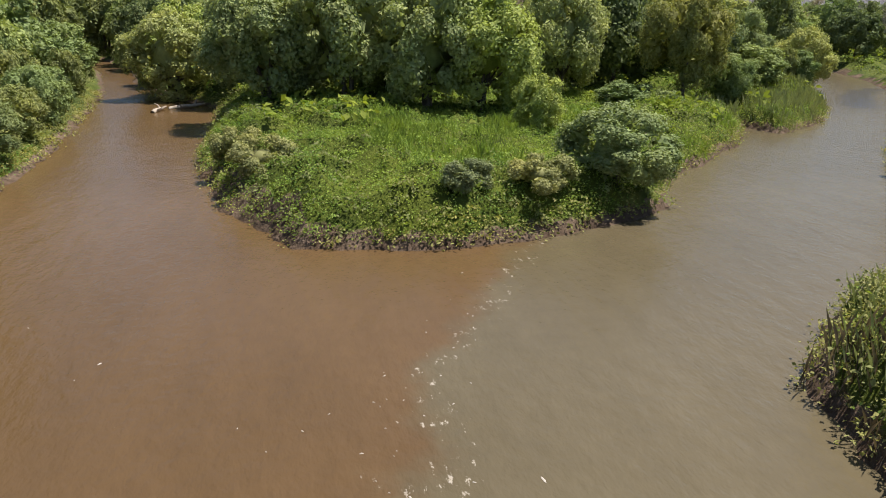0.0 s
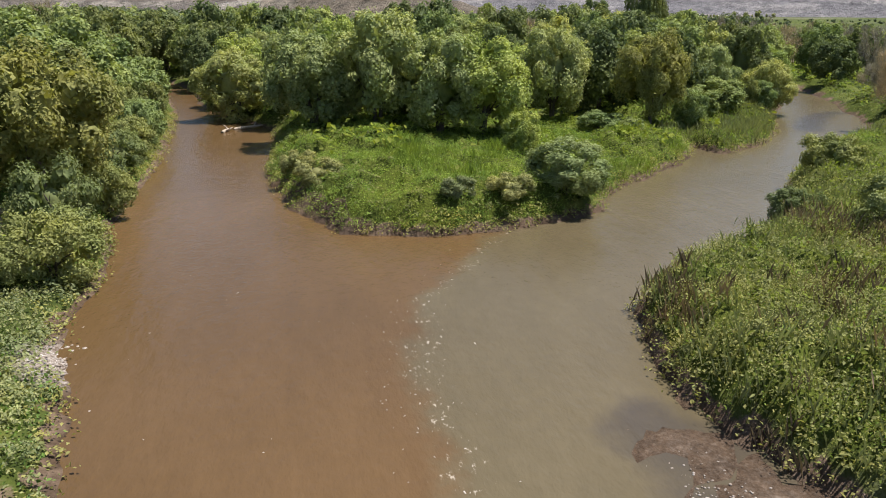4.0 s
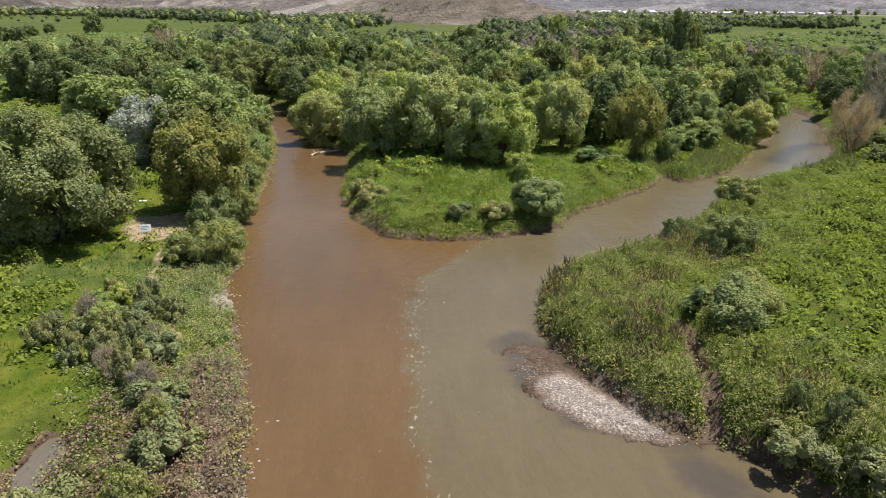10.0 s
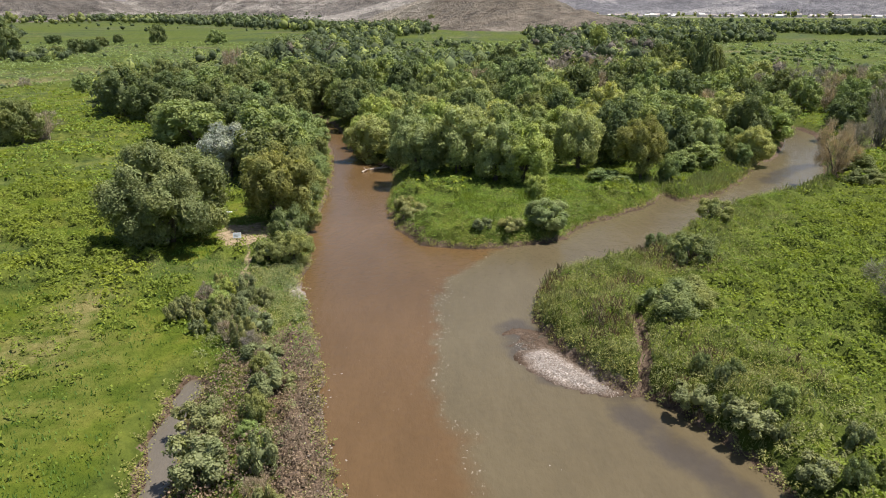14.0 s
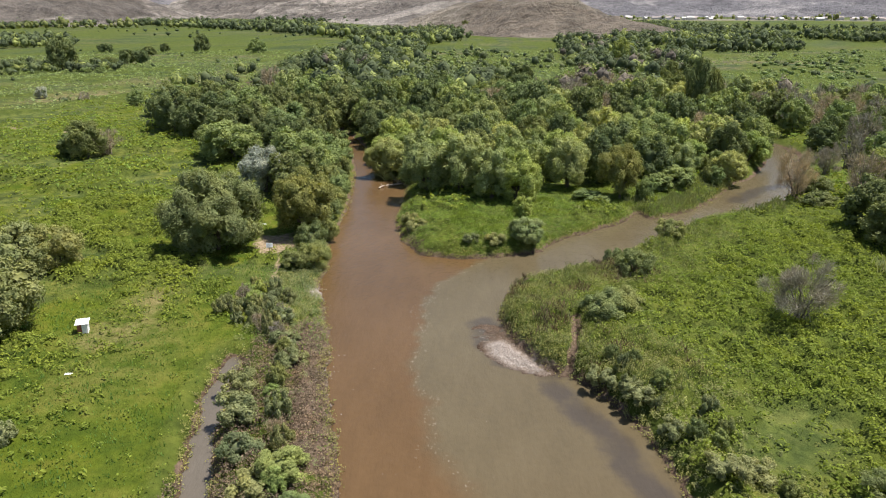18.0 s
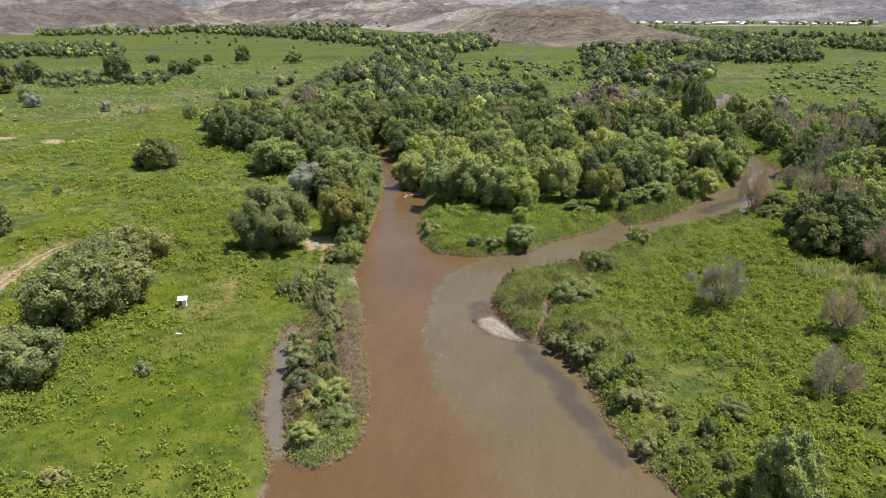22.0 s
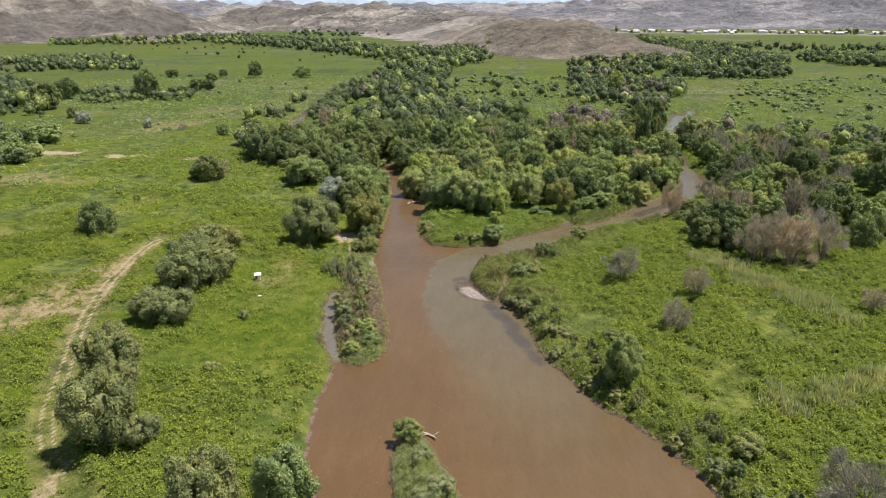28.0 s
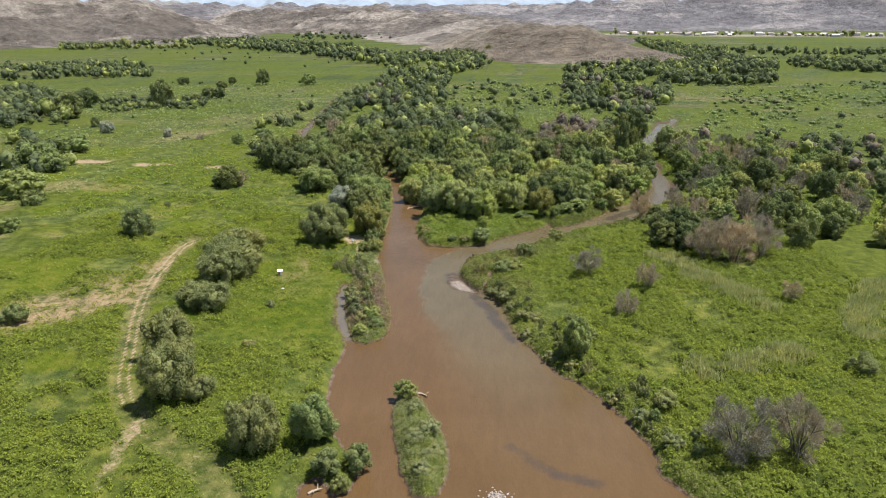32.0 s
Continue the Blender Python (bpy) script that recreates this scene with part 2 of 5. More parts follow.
def ground_material():
    m = Nodes("meadow_ground")
    m.bsdf.inputs["Specular IOR Level"].default_value = 0.06
    v = m.coords()
    fine, mid, big = m.tex(v, 1.7, 6, 0.7), m.tex(v, 0.35, 5, 0.6), m.tex(v, 0.035, 5, 0.6)
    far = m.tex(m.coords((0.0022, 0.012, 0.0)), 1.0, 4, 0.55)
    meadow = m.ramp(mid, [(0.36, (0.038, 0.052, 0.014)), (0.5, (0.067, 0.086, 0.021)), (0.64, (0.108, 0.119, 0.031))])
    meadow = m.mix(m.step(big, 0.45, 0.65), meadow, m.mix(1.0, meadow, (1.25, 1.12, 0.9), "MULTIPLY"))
    # Field tones of the far plain, with distance haze put in as extra blue.
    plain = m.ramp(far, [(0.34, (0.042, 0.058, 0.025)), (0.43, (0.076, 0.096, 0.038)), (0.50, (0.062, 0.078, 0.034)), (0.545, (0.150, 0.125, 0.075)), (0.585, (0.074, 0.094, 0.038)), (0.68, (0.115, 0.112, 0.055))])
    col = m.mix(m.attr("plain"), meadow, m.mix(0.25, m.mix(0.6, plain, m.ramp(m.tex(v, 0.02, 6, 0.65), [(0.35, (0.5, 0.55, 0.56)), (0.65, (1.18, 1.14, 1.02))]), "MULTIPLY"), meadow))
    bushy = m.tex(v, 0.11, 5, 0.75)
    col = m.mix(m.math("MULTIPLY", m.attr("plain"), m.step(bushy, 0.50, 0.60)), col, (0.036, 0.054, 0.019))
    clump = m.tex(v, 0.30, 4, 0.7)
    col = m.mix(m.math("MULTIPLY_ADD", m.attr("plain"), 0.35, 0.45), col, m.mix(1.0, col, m.ramp(clump, [(0.38, (0.48, 0.56, 0.60)), (0.5, (1, 1, 1)), (0.62, (1.45, 1.36, 1.15))]), "MULTIPLY"))
    col = m.mix(m.attr("lawn"), col, m.ramp(mid, [(0.34, (0.050, 0.074, 0.007)), (0.5, (0.076, 0.097, 0.009)), (0.66, (0.108, 0.112, 0.016))]))
    col = m.mix(m.math("MULTIPLY", m.attr("vine"), 0.8), col, m.ramp(mid, [(0.3, (0.042, 0.056, 0.010)), (0.7, (0.092, 0.112, 0.016))]))
    dry = m.ramp(fine, [(0.3, (0.17, 0.122, 0.062)), (0.7, (0.29, 0.215, 0.125))])
    col = m.mix(m.math("MULTIPLY", m.attr("dry"), m.step(mid, 0.30, 0.58)), col, dry)
    soil = m.ramp(fine, [(0.3, (0.075, 0.050, 0.033)), (0.7, (0.17, 0.12, 0.084))])
    col = m.mix(m.step(m.math("ADD", m.attr("soil"), m.math("MULTIPLY", m.math("SUBTRACT", fine, 0.5), 0.8)), 0.4, 0.6), col, soil)
    track = m.ramp(fine, [(0.3, (0.19, 0.138, 0.082)), (0.7, (0.33, 0.255, 0.165))])
    col = m.mix(m.step(m.math("ADD", m.attr("track"), m.math("MULTIPLY", m.math("SUBTRACT", mid, 0.5), 0.9)), 0.35, 0.65), col, track)
    gravel = m.ramp(m.tex(v, 7, 3, 0.7), [(0.35, (0.13, 0.098, 0.076)), (0.52, (0.27, 0.225, 0.19)), (0.68, (0.54, 0.485, 0.44))])
    col = m.mix(m.attr("gravel"), col, gravel)
    col = m.mix(0.5, col, m.ramp(fine, [(0.3, (0.62, 0.62, 0.62)), (0.7, (1.3, 1.3, 1.3))]), "MULTIPLY")
    wet = m.attr("wet")
    col = m.mix(wet, col, m.mix(1.0, col, (0.5, 0.45, 0.4), "MULTIPLY"))
    m.colour(col)
    m.rough(m.math("SUBTRACT", 0.9, m.math("MULTIPLY", wet, 0.45)))
    m.bump(m.math("ADD", fine, m.math("MULTIPLY", mid, 2.0)), 0.9, 0.3)
    return m.mat


def water_material():
    """Silty river: brown from one arm, grey-green from the other, one beside the other below the meeting."""
    m = Nodes("silty_water")
    v = m.coords()
    swirl, big = m.tex(v, 0.30, 6, 0.62), m.tex(v, 0.05, 3)
    fine = m.tex(v, 1.6, 4, 0.6)
    off = m.math("ADD", m.attr("seam"), m.math("MULTIPLY", m.math("SUBTRACT", swirl, 0.5), 4.2))
    wide = m.attr("blur")
    grey = m.math("MULTIPLY", m.step(m.math("DIVIDE", off, wide), -1.0, 1.0), m.attr("grey"))
    brown = m.ramp(big, [(0.3, (0.086, 0.050, 0.021)), (0.7, (0.104, 0.061, 0.027))])
    green = m.ramp(big, [(0.3, (0.086, 0.066, 0.036)), (0.7, (0.102, 0.080, 0.045))])
    col = m.mix(grey, brown, green)
    shoal = m.step(m.math("ADD", m.attr("shoal"), m.math("MULTIPLY", m.math("SUBTRACT", swirl, 0.5), 1.3)), 0.3, 0.95)
    col = m.mix(m.math("MULTIPLY", shoal, 0.75), col, (0.048, 0.039, 0.033))
    col = m.mix(m.attr("pool"), col, (0.105, 0.088, 0.067))
    col = m.mix(0.25, col, m.ramp(fine, [(0.3, (0.8, 0.8, 0.8)), (0.7, (1.15, 1.15, 1.15))]), "MULTIPLY")
    streak = m.tex(m.coords((0.55, 0.14, 1)), 1.0, 6, 0.66)
    col = m.mix(0.32, col, m.ramp(streak, [(0.36, (0.84, 0.86, 0.88)), (0.5, (1, 1, 1)), (0.66, (1.16, 1.18, 1.22))]), "MULTIPLY")
    seam = m.math("ABSOLUTE", m.math("SUBTRACT", off, 0.4))
    near = m.math("MULTIPLY", m.math("SUBTRACT", 1.0, m.step(seam, 0.2, 1.6)), m.attr("grey"))
    fleck = m.step(m.tex(m.coords((1.0, 0.5, 1)), 4.0, 7, 0.74), m.math("SUBTRACT", 0.715, m.math("MULTIPLY", near, 0.135)), m.math("SUBTRACT", 0.76, m.math("MULTIPLY", near, 0.135)))
    col = m.mix(m.math("MULTIPLY", fleck, 0.5), col, (0.50, 0.43, 0.34))
    m.colour(col)
    m.rough(0.24)
    m.bsdf.inputs["Specular IOR Level"].default_value = 0.4
    m.bsdf.inputs["IOR"].default_value = 1.33
    w1 = m.tex(m.coords((1.0, 0.45, 1)), 1.1, 4, 0.6)
    w2 = m.tex(m.coords((1.0, 0.7, 1)), 4.0, 3, 0.6)
    m.bump(m.math("ADD", w1, m.math("MULTIPLY", w2, 0.3)), 0.45, 0.2)
    return m.mat


def hill_material(name, low, high, pale, band=0.02):
    """Bare slopes: worn rock in soft tilted beds, streaked by gullies."""
    m = Nodes(name)
    a = m.tex(m.coords((0.006, 0.006, 0.012)), 1.0, 9, 0.68)
    warp = m.n("ShaderNodeVectorMath")
    warp.operation = "ADD"
    m.to(m.coords((0.0035, 0.0035, band)), warp.inputs[0])
    m.to(m.math("MULTIPLY", a, 0.8), warp.inputs[1])
    b = m.tex(warp.outputs[0], 1.0, 7, 0.65)
    col = m.ramp(a, [(0.32, low), (0.62, high)])
    col = m.mix(m.math("MULTIPLY", m.step(b, 0.48, 0.60), 0.85), col, pale)
    fine = m.tex(m.coords((0.045, 0.045, 0.09)), 1.0, 8, 0.75)
    col = m.mix(0.8, col, m.ramp(fine, [(0.36, (0.52, 0.54, 0.52)), (0.64, (1.35, 1.32, 1.28))]), "MULTIPLY")
    m.colour(col)
    m.rough(0.95)
    m.bump(m.math("ADD", a, m.math("MULTIPLY", fine, 0.4)), 1.0, 34.0)
    return m.mat

# ---------------------------------------------------------------- plan: the water's outline
BANK_EAST = [(90, -300), (70, -50), (50, 58), (44.5, 74), (41.8, 78.5), (42.2, 83), (39.5, 92), (36, 99.5), (32, 105), (29.7, 107.5), (25.6, 117), (22.4, 125.5),
             (20.7, 135.5), (18.2, 142.3), (16.3, 145), (14, 147), (12.2, 150.7), (10.7, 154.2), (10.1, 158.3), (10.6, 161.9), (11.8, 165.8), (14.0, 168.2), (17.5, 170.3), (22, 172),
             (27, 176.4), (29.7, 179.8), (36, 187), (42, 193), (49, 197.5), (56.2, 201.7), (63, 208.5), (69, 217), (72, 223.5), (76, 229), (81, 239), (86, 252),
             (88, 266), (88.5, 281), (93, 327), (104, 362), (124, 411), (135, 437)]
ISLAND_EAST = [(130, 438), (118, 413), (98, 364), (88, 328), (82.5, 282), (82, 270), (80, 258), (77, 247), (72.5, 238.6), (65.5, 227.5), (60.8, 223.7), (54.5, 214),
               (46.5, 204), (41, 200.3), (36.9, 198.6), (36.3, 202), (32.3, 196.5), (27, 191.8), (20.4, 186.3), (16.6, 181), (11.5, 179.5), (8, 178.6)]
ISLAND_WEST = [(5.7, 178.4), (2.7, 179), (0, 179.8), (-1.4, 182.2), (-3.1, 186.4), (-4.5, 193.5), (-5, 198.3), (-4.6, 206), (-4.7, 214), (-5.4, 221), (-8.3, 227),
               (-12, 236), (-15.2, 243), (-16.5, 252), (-19, 263), (-23, 275), (-29, 288), (-38, 303), (-71, 319), (-87, 400), (-94.5, 500), (-96, 552)]
BANK_WEST = [(-103, 553), (-99, 500), (-91, 400), (-77, 311), (-39, 296), (-31, 281), (-25, 267), (-21.5, 257), (-17.3, 236), (-15.8, 222), (-14.4, 205), (-14.4, 193),
             (-14, 183.5), (-12.4, 175), (-12.8, 169), (-11.6, 165), (-8.9, 155), (-7, 143), (-5.2, 136), (-3.8, 130), (-3.4, 121), (-6.3, 118.1), (-9.4, 117.6), (-11.7, 123.5),
             (-13.9, 131), (-15.5, 139), (-16.9, 149), (-17.8, 149), (-17.9, 142), (-16.8, 136), (-15.1, 128), (-13.2, 122.5), (-11.2, 118), (-10.5, 113.5), (-10.9, 107), (-10.2, 99.8),
             (-8.8, 91.5), (-5, 83.5), (-1.2, 78), (-1.5, 72.5), (-4, 71), (-6.5, 74.5), (-8.4, 72), (-8, 60), (-5, -50), (30, -300)]
ISLET = [(1.5, 91), (1.6, 96.5), (3.2, 98.4), (5.2, 97.6), (9.2, 90.4), (11.6, 82), (11.6, 75), (9.8, 71), (6.8, 72), (3.7, 81)]
BAR = [(16.6, 144.7), (13.6, 145.3), (9.4, 147.4), (7.6, 149.6), (6.7, 152.6), (6.3, 155), (6.3, 158), (8.5, 159.2), (10.6, 157), (11.5, 155), (14, 150)]
PALE_BAR = [(7.9, 152.5), (9.9, 153.0), (10.8, 152.3), (12.2, 149.6), (13.9, 145.9), (12.2, 146.1), (9.9, 147.5), (8.3, 150.0)]
SHOAL_BAR = [(19.5, 71), (20.3, 73.2), (18.4, 74), (16.8, 72.6), (17.6, 70.4)]
water_line = np.vstack([spline(BANK_EAST), spline(ISLAND_EAST), spline(ISLAND_WEST), spline(BANK_WEST)])
islet_line = spline(ISLET + ISLET[:1])[:-1]
bar_line, pale_line, shoal_line = np.array(BAR, float), np.array(PALE_BAR, float), np.array(SHOAL_BAR, float)
TRACK = spline([(-66, 178), (-68, 172), (-65.3, 150), (-60.3, 131), (-52.8, 112), (-46.7, 97.4), (-38.2, 86), (-32.5, 81), (-22, 74), (-16, 66)], 3)
DRYPATCH = np.array([(-68, 174), (-74, 150), (-92, 128), (-112, 112), (-90, 112), (-70, 121), (-61, 133), (-62, 146)], float)
ROAD = np.array([(-190, 289), (-165, 287), (-139, 284), (-114, 278), (-90, 275), (-65, 270)], float)


def shore_line(px, py):
    return np.maximum(signed(px, py, water_line), -signed(px, py, islet_line))


GX, GY, GS = -130.0, 30.0, 0.75
gx, gy = np.meshgrid(np.arange(GX, 160, GS), np.arange(GY, 340, GS))
SHORE = shore_line(gx.ravel(), gy.ravel()).reshape(gx.shape)


def shore_at(px, py):
    """Distance from the ragged waterline, looked up: positive on land."""
    u, v = np.clip((px - GX) / GS, 0, SHORE.shape[1] - 1.01), np.clip((py - GY) / GS, 0, SHORE.shape[0] - 1.01)
    i, j = u.astype(int), v.astype(int)
    fu, fv = u - i, v - j
    d = (SHORE[j, i] * (1 - fu) + SHORE[j, i + 1] * fu) * (1 - fv) + (SHORE[j + 1, i] * (1 - fu) + SHORE[j + 1, i + 1] * fu) * fv
    return d + (fbm(px * 0.9, py * 0.9, 3, 3) - 0.5) * 1.1


def shore(px, py):
    """The same distance, also outside the table."""
    d = shore_at(px, py)
    out = (px < GX) | (px > 158) | (py < GY) | (py > 338)
    d[out] = shore_line(px[out], py[out]) + (fbm(px[out] * 0.9, py[out] * 0.9, 3, 3) - 0.5) * 1.1
    return d


def kinds(px, py, d):
    """What covers the ground: shares of lawn, vines, dry grass, track, soil and gravel."""
    big = fbm(px / 16, py / 16, 11, 4)
    east = (px > 5) & (py < 235)
    vine = smooth(0.455, 0.50, fbm(px / 13, py / 13, 11, 5))
    vine = np.where((px < -12) & (py < 132), np.maximum(vine, smooth(0.40, 0.46, fbm(px / 9, py / 9, 12, 4))), vine)
    vine = np.where(east & (py < 200), np.maximum(vine, smooth(0.30, 0.42, big)), vine)
    lawn_strip = smooth(22, 8, np.abs(px + 26 - (py - 120) * 0.03)) * smooth(172, 158, py) * (0.25 + 0.75 * smooth(106, 122, py)) * (px < -11)
    lawn_field = smooth(0.55, 0.66, fbm(px / 13, py / 13, 31, 4)) * (px < -14) * (py < 330)
    lawn = np.clip(np.maximum(lawn_strip * 0.9, lawn_field), 0, 1) * smooth(0.5, 3, d)
    vine = vine * (1 - 0.95 * lawn)
    td = line_dist(px, py, TRACK)
    ruts = np.maximum(smooth(0.5, 0.15, np.abs(td - 0.8)) * np.interp(py, [60, 84, 100, 150], [0.35, 0.55, 0.7, 0.9]), 0.2 * smooth(1.7, 0.7, td) * np.interp(py, [90, 140], [0.3, 1.0]))
    lane = smooth(3.2, 1.9, td)
    path = smooth(0.6, 0.25, line_dist(px, py, np.array([(-20.5, 180), (-19, 174), (-18.4, 169), (-16.4, 163), (-13.5, 158)], float)) + 0.5 * (fbm(px, py, 15, 2) - 0.5))
    pd = signed(px, py, DRYPATCH)
    dry = np.maximum(smooth(5, -5, pd) * smooth(0.30, 0.46, fbm(px / 7, py / 7, 58, 4)), 0.5 * smooth(0.60, 0.72, fbm(px / 30, py / 30, 57, 4)) * (px < -20))
    dry = np.maximum(dry, 0.12 * smooth(9, 3, np.hypot(px + 28, (py - 147) * 0.6)))
    bare = smooth(5.5, 2.5, np.hypot((px + 21) * 1.1, (py - 182) * 0.8) + 3 * (fbm(px, py, 5, 3) - 0.5))
    road = smooth(2.2, 0.8, line_dist(px, py, ROAD) + 3.0 * (fbm(px / 9, py / 9, 8, 3) - 0.45))
    strip = smooth(2.5, 1.0, line_dist(px, py, np.array([(-36, 70), (-38, 80), (-38.5, 88)], float)) + 2 * (fbm(px, py, 6, 3) - 0.4))
    track = np.maximum.reduce([ruts, 0.72 * bare, road, strip * 0.45, 0.6 * path])
    dry = np.maximum(dry, smooth(4, 1.5, td) * 0.4 * np.interp(py, [90, 140], [0.5, 1.0]))
    gully = smooth(0.75, 0.3, line_dist(px, py, np.array([(15.8, 145.5), (17.2, 150), (17.9, 154.8)], float)) + 0.5 * (fbm(px, py, 16, 2) - 0.5))
    soil = smooth(0.75, 0.25, d - 0.8 * smooth(9, 4, np.hypot(px + 2.5, py - 186)))
    soil = np.maximum(soil, 0.62 * smooth(6, 2, line_dist(px, py, np.array([(-5.5, 132), (-7.5, 145), (-9.5, 154)], float))))
    soil = np.maximum(soil, gully)
    pale = smooth(0.5, -0.5, signed(px, py, pale_line) + 1.2 * (fbm(px * 1.4, py * 1.4, 17, 3) - 0.5))
    gravel = np.maximum(np.maximum(pale, 0.22 * smooth(0.0, -1.0, signed(px, py, bar_line))) * smooth(0.9, 0.4, d), smooth(0.3, -0.3, signed(px, py, shoal_line)))
    gravel = np.maximum(gravel, smooth(1.9, 0.8, np.hypot(px + 11.9, (py - 165.5) * 0.7)))
    gravel = np.maximum(gravel, 0.8 * smooth(120, 30, line_dist(px, py, np.array([(330, 2200), (800, 2020), (1300, 1800)], float))))
    return dict(lawn=lawn, vine=vine * (1 - track) * (1 - lane) * (1 - 0.8 * dry), dry=dry, track=track, soil=soil, gravel=gravel, gully=gully)


def relief(px, py, d, k):
    """Height of the ground over the water."""
    land = 0.12 * smooth(0, 0.2, d) + 0.55 * smooth(0.1, 1.4, d) + 0.35 * smooth(1.5, 10, d) + (fbm(px / 14, py / 14, 2, 4) - 0.5) * 0.9 * smooth(2, 12, d)
    thick = np.maximum(smooth(40, 32, px) * (px > 6) * (py > 139) * (py < 171 + 0.62 * px - 3) * smooth(14, 6, d), 0.5 * (py > 176) * (py < 218) * (px > -8) * (px < 62) * (py > 172 + 0.42 * px))
    thick = thick * (1 - k["gully"])
    land = land * (1 - 0.6 * k["gully"]) + thick * smooth(0.1, 0.8, d) * (0.2 + 0.8 * fbm(px / 1.7, py / 1.7, 25, 3))
    hump = np.abs(fbm(px / 2.6, py / 2.6, 21, 3) - 0.5) * 2
    hump = (1 - hump) ** 2
    land = land + (1.25 * k["vine"] + 0.12) * hump * smooth(0.6, 2.5, d) * (1 - k["track"]) * (1 - 0.7 * k["dry"])
    bed = -0.18 - 1.2 * smooth(0, 5, -d)
    z = np.where(d > 0, land, bed * smooth(-0.1, 0.5, -d) - 0.02)
    bar = 0.05 * smooth(0.3, -2.6, signed(px, py, bar_line)) + 0.17 * smooth(0.6, -1.2, signed(px, py, pale_line)) + 0.12 * fbm(px * 1.6, py * 1.6, 9, 4) - 0.085
    z = np.where((signed(px, py, bar_line) < 0.4) & (d < 1.2), np.maximum(np.where(d < 0.3, -9, z), bar), z)
    sh = 0.16 * smooth(0.2, -1.0, signed(px, py, shoal_line)) - 0.05
    return np.where(signed(px, py, shoal_line) < 0.3, np.maximum(z, sh), z)


def height_at(px, py):
    px, py = np.atleast_1d(np.asarray(px, float)), np.atleast_1d(np.asarray(py, float))
    d = shore_at(px, py)
    return relief(px, py, d, kinds(px, py, d))


def growing(core_a, core_b, step, lo, hi, rate=1.09):
    mid = list(np.arange(core_a, core_b + step / 2, step))
    s, v, up = step, core_b, []
    while v < hi:
        s = min(s * rate, 160)
        v += s
        up.append(v)
    s, v, down = step, core_a, []
    while v > lo:
        s = min(s * rate, 160)
        v -= s
        down.append(v)
    return np.array(down[::-1] + mid + up)


def build_ground():
    xs, ys = growing(-72, 62, 0.6, -4600, 4600), growing(68, 226, 0.6, -900, 4800)
    px, py = np.meshgrid(xs, ys)
    px, py = px.ravel(), py.ravel()
    d = shore(px, py)
    k = kinds(px, py, d)
    far = smooth(330, 520, np.hypot(px, py - 40))
    z = relief(px, py, d, k)
    z = z * (1 - far) + 0.8 * far * np.where(d > 0, 1, -0.5)
    nx, ny = len(xs), len(ys)
    i = (np.arange(ny - 1)[:, None] * nx + np.arange(nx - 1)[None, :]).ravel()
    me = mesh_np("ground", np.stack([px, py, z], 1), np.stack([i, i + 1, i + nx + 1, i + nx], 1))
    set_smooth(me)
    for name in ("lawn", "vine", "dry", "track", "soil", "gravel"):
        attribute(me, name, k[name] * np.where((name == "dry") | (name == "track"), 1 - far, 1))
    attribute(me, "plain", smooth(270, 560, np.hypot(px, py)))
    attribute(me, "wet", smooth(0.14, 0.0, z))
    return tagged(part("ground", me, ground_material()), "green river meadow with vines, bare earth banks and dirt track", "ground", kind="structure")


def build_water():
    xs, ys = growing(-24, 48, 0.8, -140, 200, 1.12), growing(60, 250, 0.8, -320, 600, 1.12)
    px, py = np.meshgrid(xs, ys)
    px, py = px.ravel(), py.ravel()
    seam_y = [-400, 85, 99, 111, 122, 128, 133, 137, 141, 144, 148, 152, 157, 163, 166, 169, 172, 175, 178, 185, 600]
    seam_x = [14, 15, 15, 11.5, 8.5, 6, 3.2, 2.5, 2.6, 1.0, 0.5, 1.2, 1.0, 1.1, 1.6, 2.2, 4.4, 6.8, 8.6, 11, 11]
    blur_x = [9, 9, 8, 6, 3.5, 2.6, 2.0, 1.6, 1.3, 1.1, 1.0, 0.9, 0.8, 0.8, 0.8, 0.8, 0.9, 1.0, 1.3, 1.5, 1.5]
    me_x, blur = np.interp(py, seam_y, seam_x), np.interp(py, seam_y, blur_x)
    shoal = 0.85 * smooth(3.0, 0.4, line_dist(px, py, np.array([(14, 143.5), (17.5, 136), (20, 127), (22.5, 120)], float)) * np.interp(py, [116, 130], [1.8, 1.0]))
    shoal = np.maximum(shoal, smooth(3.0, 0.5, line_dist(px, py, np.array([(69, 222), (62, 217), (56, 210)], float))))
    shoal = np.maximum(shoal, 0.8 * smooth(1.2, -0.8, signed(px, py, bar_line)))
    shoal = np.maximum(shoal, 0.75 * smooth(2.5, 0.3, line_dist(px, py, np.array([(21, 84), (27, 78), (33, 76)], float))))
    nx, ny = len(xs), len(ys)
    i = (np.arange(ny - 1)[:, None] * nx + np.arange(nx - 1)[None, :]).ravel()
    me = mesh_np("river", np.stack([px, py, np.zeros_like(px)], 1), np.stack([i, i + 1, i + nx + 1, i + nx], 1))
    attribute(me, "seam", px - me_x)
    attribute(me, "blur", blur)
    attribute(me, "grey", np.interp(py, [70, 95, 118, 135, 150], [0.0, 0.3, 0.75, 0.95, 1.0]))
    attribute(me, "shoal", shoal)
    attribute(me, "pool", smooth(2.6, 1.6, line_dist(px, py, np.array([(-17.4, 147), (-16.9, 140), (-14.6, 129), (-11.6, 121)], float))))
    return tagged(part("water", me, water_material()), "silty river where brown and grey-green water meet side by side", "river", kind="structure")


build_ground()
build_water()


